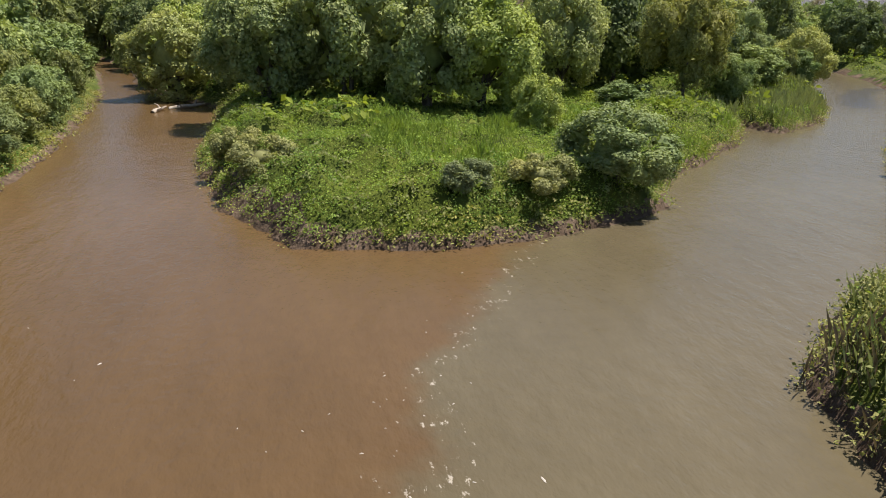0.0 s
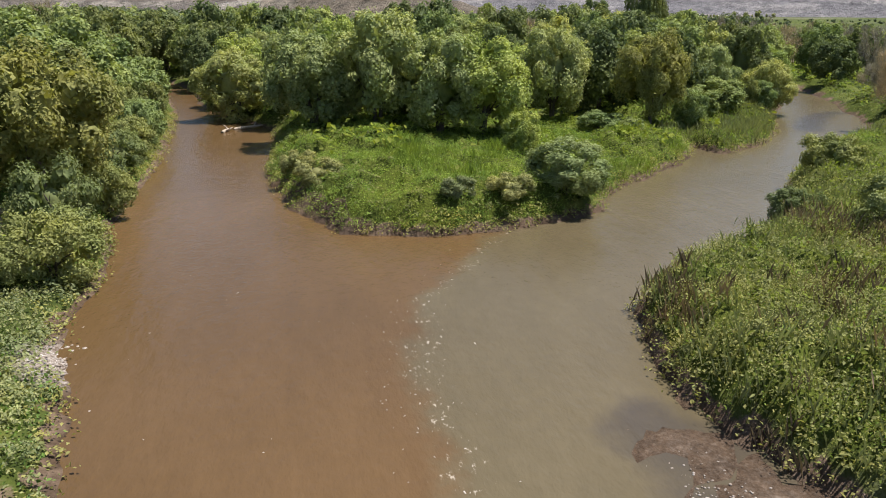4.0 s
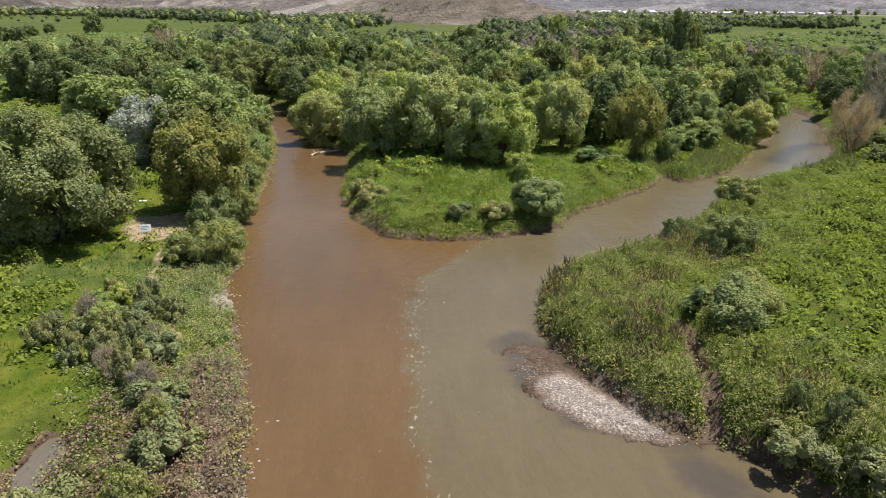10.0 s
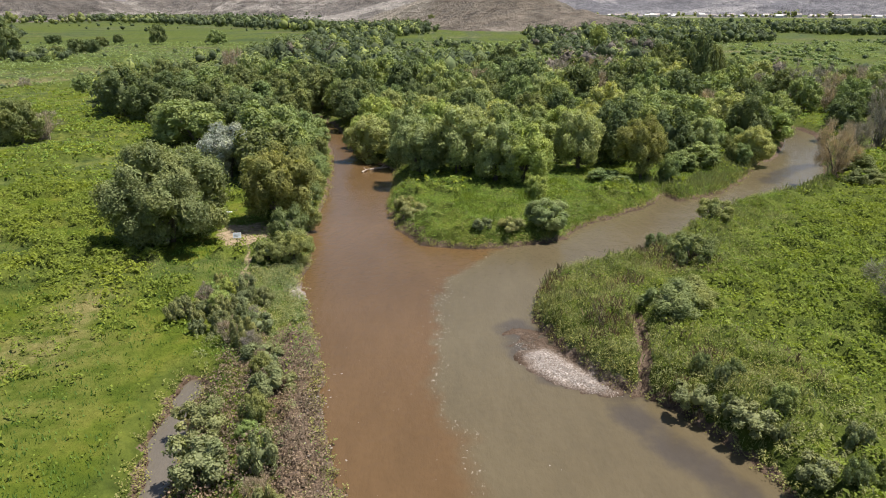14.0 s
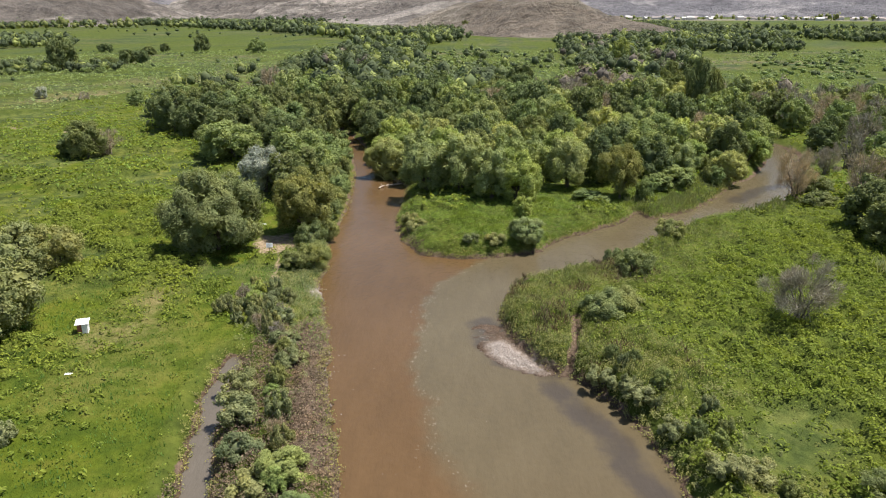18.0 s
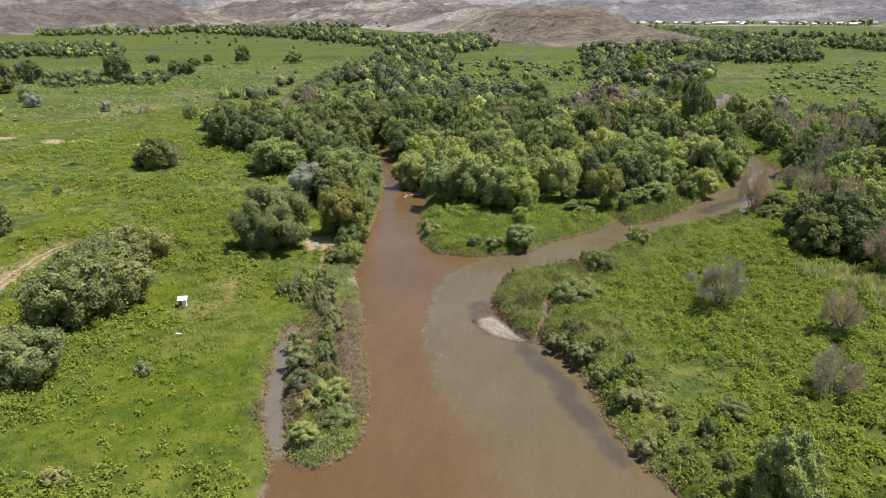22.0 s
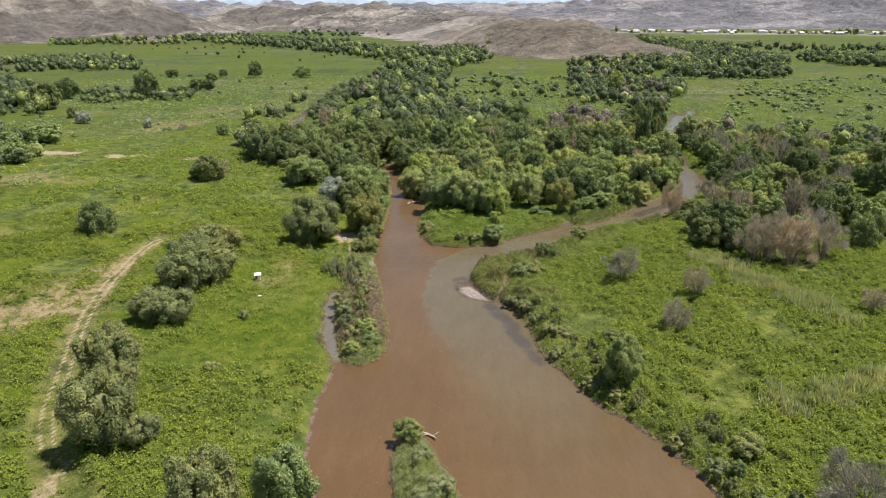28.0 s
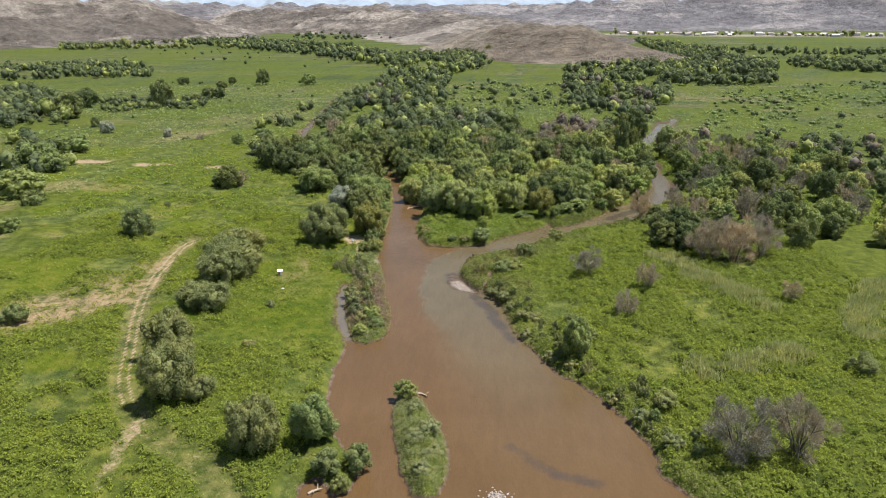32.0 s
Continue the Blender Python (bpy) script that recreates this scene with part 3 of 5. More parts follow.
# ---------------------------------------------------------------- hills on the horizon
def build_ridge(name, label, line, width, material, seed, res=14.0, rough=0.45):
    """A worn range: height falls away from a crest line of (x, y, height), cut by gullies."""
    crest = np.array(line, float)
    x0, x1 = crest[:, 0].min() - width * 1.3, crest[:, 0].max() + width * 1.3
    y0, y1 = crest[:, 1].min() - width * 1.3, crest[:, 1].max() + width * 1.3
    xs, ys = np.arange(x0, x1, res), np.arange(y0, y1, res)
    px, py = np.meshgrid(xs, ys)
    px, py = px.ravel(), py.ravel()
    z = np.zeros_like(px)
    for (ax, ay, az), (bx, by, bz) in zip(crest[:-1], crest[1:]):
        dx, dy = bx - ax, by - ay
        s = np.clip(((px - ax) * dx + (py - ay) * dy) / (dx * dx + dy * dy), 0, 1)
        d = np.hypot(px - ax - s * dx, py - ay - s * dy)
        gully = 1 - np.abs(fbm(px / (width * 0.30), py / (width * 0.30), seed, 5) - 0.5) * 2
        d = d * (0.72 + rough * 1.1 * (1 - gully) + 0.35 * fbm(px / width, py / width, seed + 3, 3))
        f = np.clip(1 - d / width, 0, 1)
        z = np.maximum(z, (az + (bz - az) * s) * (0.45 * f + 0.55 * f * f * (3 - 2 * f)))
    cut = np.abs(fbm(px / 210, py / 210, seed + 5, 5) - 0.5) * 2
    rill = np.abs(fbm(px / 62, py / 62, seed + 6, 4) - 0.5) * 2
    z = z * (0.60 + 0.62 * np.sqrt(cut) * smooth(0, 30, z) + 0.38 * np.sqrt(rill) * smooth(0, 20, z) + 0.16 * fbm(px / 40, py / 40, seed + 9, 4)) - 0.6 + 1.2 * smooth(0, 4, z)
    nx = len(xs)
    i = (np.arange(len(ys) - 1)[:, None] * nx + np.arange(nx - 1)[None, :]).ravel()
    f = np.stack([i, i + 1, i + nx + 1, i + nx], 1)
    f = f[(z[f] > -0.3).any(axis=1)]
    used = np.unique(f)
    back = np.zeros(len(px), int)
    back[used] = np.arange(len(used))
    me = mesh_np(name, np.stack([px, py, z], 1)[used], back[f])
    set_smooth(me)
    return tagged(part(name, me, material), label, "hill", kind="structure")


HILL = hill_material("bare_hill", (0.118, 0.094, 0.070), (0.190, 0.154, 0.118), (0.27, 0.23, 0.18))
# Aerial haze is mixed into these base colours as a grey-mauve cast.
RANGE = hill_material("far_range_hazed", (0.108, 0.102, 0.110), (0.16, 0.150, 0.158), (0.27, 0.25, 0.245))
CHALK = hill_material("pale_badland", (0.098, 0.083, 0.070), (0.165, 0.141, 0.122), (0.33, 0.29, 0.25))
build_ridge("bare_hill", "low bare brown hill with thin grass", [(235, 960, 8), (190, 985, 24), (140, 1020, 38), (95, 1080, 38), (50, 1180, 34), (0, 1320, 30)], 120, HILL, 41, 6.0, 0.3)
build_ridge("badland_ridge", "pale eroded ridge behind the plain", [(60, 1720, 34), (-40, 2000, 46), (-210, 2420, 62), (-420, 2600, 72), (-700, 2800, 62), (-1000, 3000, 60)], 330, CHALK, 52, 9)
build_ridge("western_hill", "steep bare hill with pale strata", [(-1900, 1300, 150), (-1450, 1480, 150), (-1150, 1620, 122), (-930, 1760, 92), (-1000, 2150, 66), (-1080, 2560, 26)], 340, CHALK, 63, 10)
# Haze blue is put into the colour; the range also covers yellow horizon sky.
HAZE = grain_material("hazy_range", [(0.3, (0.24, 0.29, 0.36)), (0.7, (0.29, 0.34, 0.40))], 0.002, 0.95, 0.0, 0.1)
build_ridge("hazy_range", "distant mountains coloured pale haze blue", [(-3600, 4350, 260), (-1500, 4550, 175), (-600, 4600, 165), (400, 4600, 158), (1600, 4500, 190), (3600, 4200, 300)], 420, HAZE, 85, 60, 0.2)
build_ridge("northern_range", "distant range coloured grey-mauve for haze", [(-2600, 3300, 120), (-1700, 3600, 95), (-1100, 3650, 88), (-500, 3700, 88), (0, 3700, 84), (400, 3650, 92), (900, 3500, 108), (1500, 3300, 135), (2300, 3000, 165), (3000, 2600, 190)], 900, RANGE, 74, 22)

# ---------------------------------------------------------------- foliage
def leaf_cloud(P, N, length, width, rng, fold=0.22):
    """Folded leaves at points P facing N: four corners and two triangles each."""
    n = len(P)
    N = N / (np.linalg.norm(N, axis=1, keepdims=True) + 1e-9)
    t = np.cross(N, rng.normal(size=(n, 3)))
    t /= np.linalg.norm(t, axis=1, keepdims=True) + 1e-9
    s = np.cross(N, t)
    L, W = np.broadcast_to(length, n)[:, None], np.broadcast_to(width, n)[:, None]
    V = np.stack([P - t * L / 2, P + s * W / 2 + N * W * fold, P + t * L / 2, P - s * W / 2 + N * W * fold], 1).reshape(-1, 3)
    b = np.arange(n)[:, None] * 4
    return V, np.concatenate([b + [0, 1, 2], b + [0, 2, 3]], 0)


def blade_cloud(P, height, width, rng, lean=0.35):
    """Upright grass blades: bent strips of two triangles."""
    n = len(P)
    a = rng.uniform(0, 2 * np.pi, n)
    s = np.stack([np.cos(a), np.sin(a), np.zeros(n)], 1)
    b = rng.uniform(0, 2 * np.pi, n)
    tip = np.stack([np.cos(b) * lean, np.sin(b) * lean, np.ones(n)], 1) * np.broadcast_to(height, n)[:, None]
    w = np.broadcast_to(width, n)[:, None]
    V = np.stack([P - s * w / 2, P + s * w / 2, P + tip * 0.55 * [0.6, 0.6, 1.1] + s * w / 2, P + tip], 1).reshape(-1, 3)
    q = np.arange(n)[:, None] * 4
    return V, np.concatenate([q + [0, 1, 2], q + [0, 2, 3]], 0)


def ball(level):
    """A low ball: corners and triangles."""
    bm = bmesh.new()
    bmesh.ops.create_icosphere(bm, subdivisions=level, radius=1.0)
    V = np.array([v.co[:] for v in bm.verts])
    F = np.array([[v.index for v in f.verts] for f in bm.faces])
    bm.free()
    return V, F


BALL_V, BALL_F = ball(1)


def tube(points, radii, sides=6):
    """A tapered limb along points."""
    p = np.array(points, float)
    V, F = [], []
    for k in range(len(p)):
        d = p[min(k + 1, len(p) - 1)] - p[max(k - 1, 0)]
        d /= np.linalg.norm(d) + 1e-9
        u = np.cross(d, [0.31, 0.95, 0.1])
        u /= np.linalg.norm(u)
        w = np.cross(d, u)
        for a in np.arange(sides) / sides * 2 * np.pi:
            V.append(p[k] + (u * np.cos(a) + w * np.sin(a)) * radii[k])
    for k in range(len(p) - 1):
        for a in range(sides):
            i, j = k * sides + a, k * sides + (a + 1) % sides
            F += [[i, j, j + sides], [i, j + sides, i + sides]]
    return np.array(V), np.array(F)


def join(pieces):
    V, F, o = [], [], 0
    for v, f in pieces:
        V.append(v)
        F.append(f + o)
        o += len(v)
    return np.concatenate(V), np.concatenate(F)


def unit(v):
    return v / (np.linalg.norm(v, axis=1, keepdims=True) + 1e-9)


def boughs(rng, count, low, tall, reach=(0.50, 0.78), radius=(0.27, 0.46)):
    """Bough centres, directions and radii all round an upright dome of radius 1."""
    k = np.arange(count) + 0.5
    cz = (1 - 1.80 * k / count + rng.normal(0, 0.05, count)).clip(-0.9, 0.98)
    a = k * 2.39996 + rng.normal(0, 0.35, count)
    flat = np.sqrt(1 - cz ** 2)
    D = np.stack([np.cos(a) * flat, np.sin(a) * flat, cz], 1)
    half = tall * (1 - low) / 2
    R = rng.uniform(*radius, count) * np.where(cz > 0.8, 0.85, 1.0)
    C = D * rng.uniform(*reach, (count, 1)) * [1, 1, half] + [*rng.normal(0, 0.06, 2), tall * (1 + low) / 2]
    C[:, 2] = np.maximum(C[:, 2], R * 0.7)
    return C, D, R


def crown_mesh(seed, lobes, leaves, leaf, low=0.08, tall=2.1, droop=0.0, slim=0.58, thick=1.0):
    """A crown scaled to radius 1 and height 1, for a tree so many times taller than its radius:
    boughs round a dome, each bough a heap of leafy tufts about a dark heart."""
    rng = np.random.default_rng(seed)
    C, D, R = boughs(rng, lobes, low, tall, (0.50, 0.78), (0.27 * thick, 0.46 * thick))
    half = tall * (1 - low) / 2
    inner = 44
    G = unit(rng.normal(size=(lobes * inner, 3)) + np.repeat(D, inner, 0) * 0.5)
    RR = np.repeat(R, inner)
    pieces = [(np.array([0, 0, tall * (1 + low) / 2]) + BALL_V * [0.42, 0.42, 0.42 * half], BALL_F),
              leaf_cloud(np.repeat(C, inner, 0) + G * (RR * 0.54)[:, None], G + rng.normal(0, 0.3, G.shape), RR * rng.uniform(0.4, 0.65, len(RR)), RR * rng.uniform(0.28, 0.45, len(RR)), rng)]
    tufts = 11
    T = unit((rng.normal(size=(lobes * tufts, 3)) + np.repeat(D, tufts, 0) * 1.5 + [0, 0, 0.35])).reshape(lobes, tufts, 3)
    pick = rng.choice(lobes, leaves, p=R ** 2 / (R ** 2).sum())
    tuft = T[pick, rng.integers(0, tufts, leaves)]
    off = rng.normal(0, 0.30, (leaves, 3))
    v = unit(tuft + off)
    near = np.exp(-((np.linalg.norm(v - tuft, axis=1) / 0.30) ** 2))
    P = C[pick] + v * (R[pick] * (0.76 + 0.30 * near) * rng.uniform(0.86, 1.10, leaves))[:, None]
    P[:, 2] -= droop * rng.random(leaves) * np.hypot(P[:, 0], P[:, 1])
    P[:, 2] = np.maximum(P[:, 2], 0.03)
    N = unit(v * 0.7 + off * 1.2) + rng.normal(size=(leaves, 3)) * 0.38 + [0, 0, 0.2]
    size = leaf * rng.uniform(0.6, 1.35, leaves)
    pieces.append(leaf_cloud(P, N, size, size * slim, rng))
    V, F = join(pieces)
    V[:, :2] /= np.percentile(np.hypot(V[:, 0], V[:, 1]), 91)
    V[:, 2] /= np.percentile(V[:, 2], 99.7)
    me = mesh_np("crown", V, F)
    set_smooth(me)
    return me


def add_wood(root, seed, stems=3, spread=0.35, top=0.62, thick=0.055, limbs=2):
    """Stems with their limbs under a tree, each a part of its own, in a crown's unit space."""
    rng = np.random.default_rng(seed)
    for k in range(stems):
        a = 2 * np.pi * k / stems + rng.normal(0, 0.4)
        s = spread * rng.uniform(0.6, 1.2) if stems > 1 else 0.08
        pts = [(0.05 * np.cos(a), 0.05 * np.sin(a), -0.03), (0.3 * s * np.cos(a), 0.3 * s * np.sin(a), top * 0.3),
               (0.75 * s * np.cos(a + 0.2), 0.75 * s * np.sin(a + 0.2), top * 0.68), (1.2 * s * np.cos(a), 1.2 * s * np.sin(a), top)]
        stem = part("trunk", mesh_np("trunk", *tube(pts, [thick * 1.25, thick, thick * 0.7, thick * 0.3])), BARK, root)
        for j in range(limbs):
            b = a + rng.normal(0, 1.0)
            o = np.array(pts[1 + j % 2])
            e = o + [0.4 * np.cos(b), 0.4 * np.sin(b), rng.uniform(0.12, 0.3)]
            part("limb", mesh_np("limb", *tube([o, (o + e) / 2 + rng.normal(0, 0.03, 3), e], [thick * 0.5, thick * 0.35, thick * 0.12], 5)), BARK, stem)


def twig_mesh(seed, twigs, length=0.20, width=0.012, limbs=26, tall=1.9):
    """A leafless bush: forked limbs from the foot into uneven boughs, each a haze of fine twigs."""
    rng = np.random.default_rng(seed)
    C, D, R = boughs(rng, limbs, 0.02, tall, (0.38, 1.0), (0.16, 0.34))
    B = rng.normal(0, 0.16, (limbs, 3)) * [1, 1, 0]
    M = (C + B) / 2 * [0.85, 0.85, 1.05] + rng.normal(0, 0.05, (limbs, 3))
    pieces = []
    for b, m, c, d, r in zip(B, M, C, D, R):
        tip = c + (d + [0, 0, 0.5]) * r * 0.7
        pieces.append(tube([b, m, c, tip], [width * 3.0, width * 2.2, width * 1.4, width * 0.5], 3))
    k = rng.choice(limbs, twigs, p=R ** 2 / (R ** 2).sum())
    g = unit(rng.normal(size=(twigs, 3)) + D[k] * 0.35 + [0, 0, 0.25])
    P = C[k] + g * R[k][:, None] * rng.random((twigs, 1)) ** 0.55
    up = unit(g * 0.8 + D[k] * 0.4 + rng.normal(0, 0.55, (twigs, 3)) + [0, 0, 0.55])
    side = unit(np.cross(up, rng.normal(size=(twigs, 3))))
    L, W = length * rng.uniform(0.5, 1.3, (twigs, 1)), width * rng.uniform(0.5, 1.3, (twigs, 1))
    V = np.stack([P - up * L * 0.5 - side * W, P - up * L * 0.5 + side * W, P + up * L * 0.5 + side * W * 0.3, P + up * L * 0.5 - side * W * 0.3], 1).reshape(-1, 3)
    b = np.arange(twigs)[:, None] * 4
    pieces.append((V, np.concatenate([b + [0, 1, 2], b + [0, 2, 3]], 0)))
    V, F = join(pieces)
    V[:, :2] /= np.percentile(np.hypot(V[:, 0], V[:, 1]), 96)
    V[:, 2] = np.maximum(V[:, 2], 0) / np.percentile(V[:, 2], 99.5)
    return mesh_np("twig_spray", V, F)


# kind: material, boughs, leaf size, crown foot, droop, trunk stems, height to radius, words
KINDS = {
    "willow": (WILLOW, 28, 0.062, -0.08, 0.08, 3, 2.1, "grey-green willow with a broad billowing crown"),
    "sallow": (SALLOW, 46, 0.036, -0.05, 0.05, 3, 1.5, "dense grey-green sallow with a wide rounded crown"),
    "bright": (BRIGHT, 26, 0.062, -0.08, 0.12, 3, 2.1, "yellow-green young willow with drooping boughs"),
    "green": (GREEN, 26, 0.068, -0.08, 0.03, 2, 2.1, "leafy green riverside tree with a dense crown"),
    "dark": (DARK, 26, 0.068, -0.08, 0.03, 1, 2.1, "dark green tree with a dense round crown"),
    "olive": (OLIVE, 30, 0.056, 0.14, 0.10, 1, 2.1, "olive-brown tree with a loose feathery crown"),
    "silver": (SILVER, 26, 0.060, 0.02, 0.04, 2, 1.8, "silver-white poplar with pale leaves"),
    "bush": (BUSH, 18, 0.085, -0.10, 0.04, 3, 1.4, "rounded grey-green willow bush"),
    "scrub": (SCRUB, 13, 0.100, -0.15, 0.02, 3, 1.25, "low grey-green scrub bush"),
}
NAMES = {"bush": "willow_bush", "scrub": "scrub_bush"}
templates = {}


def tree(kind, x, y, h, r, detail=1, seed=None):
    """Plants one tree or bush. detail 2: seen close by, 1: middle, 0: far."""
    rng = np.random.default_rng(int(abs(x * 131 + y * 17)) + 5)
    variant = int(rng.integers(0, 2 if detail == 2 else 4))
    key = (kind, detail, variant)
    z = float(height_at(x, y)[0]) if -129 < x < 159 and 31 < y < 338 else 0.8
    place, turn = (x, y, max(z, 0.05) - 0.05), Euler((0, 0, rng.uniform(0, 6.28)))
    size = (r * rng.uniform(0.94, 1.06), r * rng.uniform(0.94, 1.06), h)
    if key in templates:
        own = templates[key].scale
        return copy_thing(templates[key], Matrix.LocRotScale(place, turn, [a / b for a, b in zip(size, own)]))
    s = 100 * variant + 7 * detail + len(kind)
    if kind in ("dead", "pink"):
        label = "leafless grey-brown bush of fine twigs" if kind == "dead" else "pinkish-brown half-dead tamarisk of fine twigs"
        root = tagged(new("dead_bush"), label, "bush", "dead bushes in the meadow")
        add_wood(root, s, 3 if detail else 1, 0.5, 0.7, 0.022, 2 if detail else 0)
        part("twig_spray", twig_mesh(s, (1300, 3000, 7000)[detail], (0.26, 0.22, 0.19)[detail], (0.012, 0.0075, 0.005)[detail]), TWIG if kind == "dead" else PINK, root)
    else:
        mat, lobes, leaf, low, droop, stems, tall, label = KINDS[kind]
        count = (1900, 4600, 11000)[detail]
        if kind in ("bush", "scrub"):
            count = (800, 3300, 6500)[detail]
        if kind == "sallow":
            count = (1900, 7500, 36000)[detail]
        leaf = leaf * (1.75, 1.25, 0.95)[detail] * (0.72 if kind in ("bush", "scrub") else 1.0)
        root = tagged(new(NAMES.get(kind, kind + "_tree" if kind in ("willow", "silver", "olive", "sallow") else "riverside_tree")), label,
                      "bush" if kind in ("bush", "scrub") else "tree", "bushes on the banks" if kind in ("bush", "scrub") else "riverside trees")
        add_wood(root, s, stems if detail else 1, 0.35, 0.6, 0.05 if stems == 1 else 0.035, (0, 2, 3)[detail])
        part("crown", crown_mesh(s, lobes, count, leaf, low, tall, droop, thick=min(1.0, (27 / lobes) ** 0.45)), mat, root)
    root.location, root.rotation_euler, root.scale = place, turn, size
    templates[key] = root
    return root

# ---------------------------------------------------------------- trees and bushes, place by place
planted = []


def plant(kind, rows, detail=1):
    for x, y, h, r in rows:
        tree(kind, x, y, h, r, detail)
        planted.append((x, y, r))


# the point of land between the two arms
plant("willow", [(-9.5, 229, 8.4, 4.6), (-0.6, 209.5, 8.6, 4.2), (5.6, 209, 10.8, 5.0), (11.2, 205.5, 9.2, 4.2), (25.7, 213.5, 9.8, 3.9), (48.1, 220, 7.6, 3.4), (58.6, 222, 6.6, 3.2)], 2)
plant("bright", [(15.2, 205, 9.2, 4.6), (3, 219, 10.5, 4.6)], 2)
plant("olive", [(34, 207.2, 10.0, 3.7)], 2)
plant("willow", [(15, 182.8, 4.0, 2.8)], 2)
plant("bright", [(15.6, 194, 3.6, 1.6)], 1)
plant("scrub", [(-1.2, 188.2, 2.0, 1.7), (-2.6, 192, 1.8, 1.5), (7.2, 181.0, 1.3, 1.2), (10.4, 181.0, 1.4, 1.5)], 2)
plant("green", [(46.3, 214.5, 3.4, 3.2), (42.5, 212, 3.0, 2.4), (27.7, 205.5, 2.2, 2.4), (30, 203, 1.8, 1.6)], 1)
plant("dark", [(39.4, 236.8, 9.8, 4.3), (-26.5, 291, 11.6, 5.4), (-15, 262, 8, 4)], 1)
# the west bank
plant("sallow", [(-29.0, 178.3, 11.4, 6.9)], 2)
plant("olive", [(-18.2, 186.5, 10.2, 4.7)], 2)
plant("silver", [(-30.8, 212, 8.8, 4.9)], 2)
plant("bush", [(-14.2, 173.8, 3.4, 2.3), (-16.5, 172.2, 2.2, 1.6), (-15.6, 179.5, 4.6, 2.2), (-16.2, 196, 3.2, 2.4), (-17, 203, 3.4, 2.6), (-18, 211, 3.0, 2.4), (-19, 222, 3.2, 2.4), (-20, 191, 4.0, 2.4)], 2)
plant("green", [(-23.6, 225, 8.8, 5.0), (-20.8, 233, 6.4, 3.8), (-43.4, 237, 8.6, 6.6), (-49, 243, 8, 5.5), (-36.8, 262, 10, 6.0), (-54.1, 281, 10.8, 6.6), (-26.5, 271, 3, 2.6)], 1)
plant("dark", [(-71.7, 273.5, 11.5, 5.4), (-76, 284, 12.5, 6), (-57.8, 288, 11.8, 6.4), (-37.0, 265, 10, 5.4), (-53.4, 314, 9, 6.6), (-79.5, 242, 8.6, 4.4), (-84, 243.5, 4.5, 3.2)], 1)
plant("sallow", [(-46, 143.5, 9.0, 6.0), (-45, 152, 8.4, 5.4), (-47.2, 171, 6.2, 4.3), (-52.2, 167.5, 7.0, 5.0), (-50.5, 158, 7.4, 5.4), (-47.8, 131.5, 6.0, 4.6), (-42.6, 130, 5.6, 4.0), (-42.6, 109, 9.4, 4.4), (-38.5, 101, 7.6, 3.6), (-35, 92, 10.2, 4.6), (-30.5, 92.5, 4.0, 2.6)], 1)
plant("sallow", [(-16.6, 79.5, 9.0, 4.2)], 1)
plant("green", [(-8.8, 82.2, 7.2, 3.3)], 2)
plant("bush", [(-1.4, 77.4, 4.4, 2.4), (-5.2, 75.3, 3.2, 2.3), (-3.0, 72.2, 2.4, 1.4), (-84.9, 182, 9.0, 4.7), (-92, 215.5, 1.8, 1.4), (-83, 121.5, 4.2, 3.2)], 1)
plant("green", [(-150, 226, 10, 8.4), (-126, 184, 4.6, 3.4), (-160, 236, 8, 6), (-182, 284, 9.4, 8), (-180, 309, 9, 7.4), (-164, 267, 8, 5.6), (-100, 350, 6, 5), (-109, 334, 5.4, 2.8)], 0)
plant("bush", [(-138, 214, 6, 4.2), (-211, 386, 7, 3.3)], 0)
plant("silver", [(-191, 361, 7.6, 3.7), (-154, 353, 5, 2.2)], 0)
plant("dead", [(-131, 341, 4.4, 2.2), (-77, 246, 6, 3.4)], 0)
plant("dark", [(-217, 484, 19, 7.6), (-247, 421, 16.5, 8.6), (-268, 476, 14, 7.2), (-260, 433, 10, 7), (-193, 641, 14.5, 6.8), (-268, 640, 7.5, 5.8), (-202, 509, 6, 4.2), (-199, 527, 9, 5.4), (-192, 530, 8.4, 4.8), (-221, 640, 7.5, 3.7), (-217, 600, 7.5, 4.6), (15, 1070, 17, 6.8)], 0)
plant("green", [(-149, 641, 10.5, 7.4), (-196, 470, 3, 3), (-188, 470, 3, 3)], 0)
# the east bank
plant("dead", [(41.3, 154.2, 7.0, 3.8), (54.3, 146.2, 5.6, 2.8), (46.6, 131, 5.4, 2.7), (84.4, 140.5, 4.4, 2.3), (73, 168.5, 10.5, 4.8), (53.2, 81, 10.2, 5.0), (61.8, 81.5, 10.4, 4.4)], 2)
plant("pink", [(81, 168, 13.0, 6.8), (89, 171.5, 10.5, 5.4), (77, 172, 11.5, 5.0), (64.8, 206.8, 9.2, 3.3), (78.9, 224.5, 6.6, 3.2)], 2)
plant("dark", [(66.8, 187, 8.4, 4.4), (70.2, 182.5, 9.4, 4.6), (65, 179, 6.4, 4.0), (71.5, 176.5, 7, 4.2), (66.5, 201, 3.0, 2.8), (70, 210.5, 3.0, 3.0), (76, 186, 8, 4.5)], 1)
plant("green", [(34.0, 112, 7.8, 3.2)], 2)
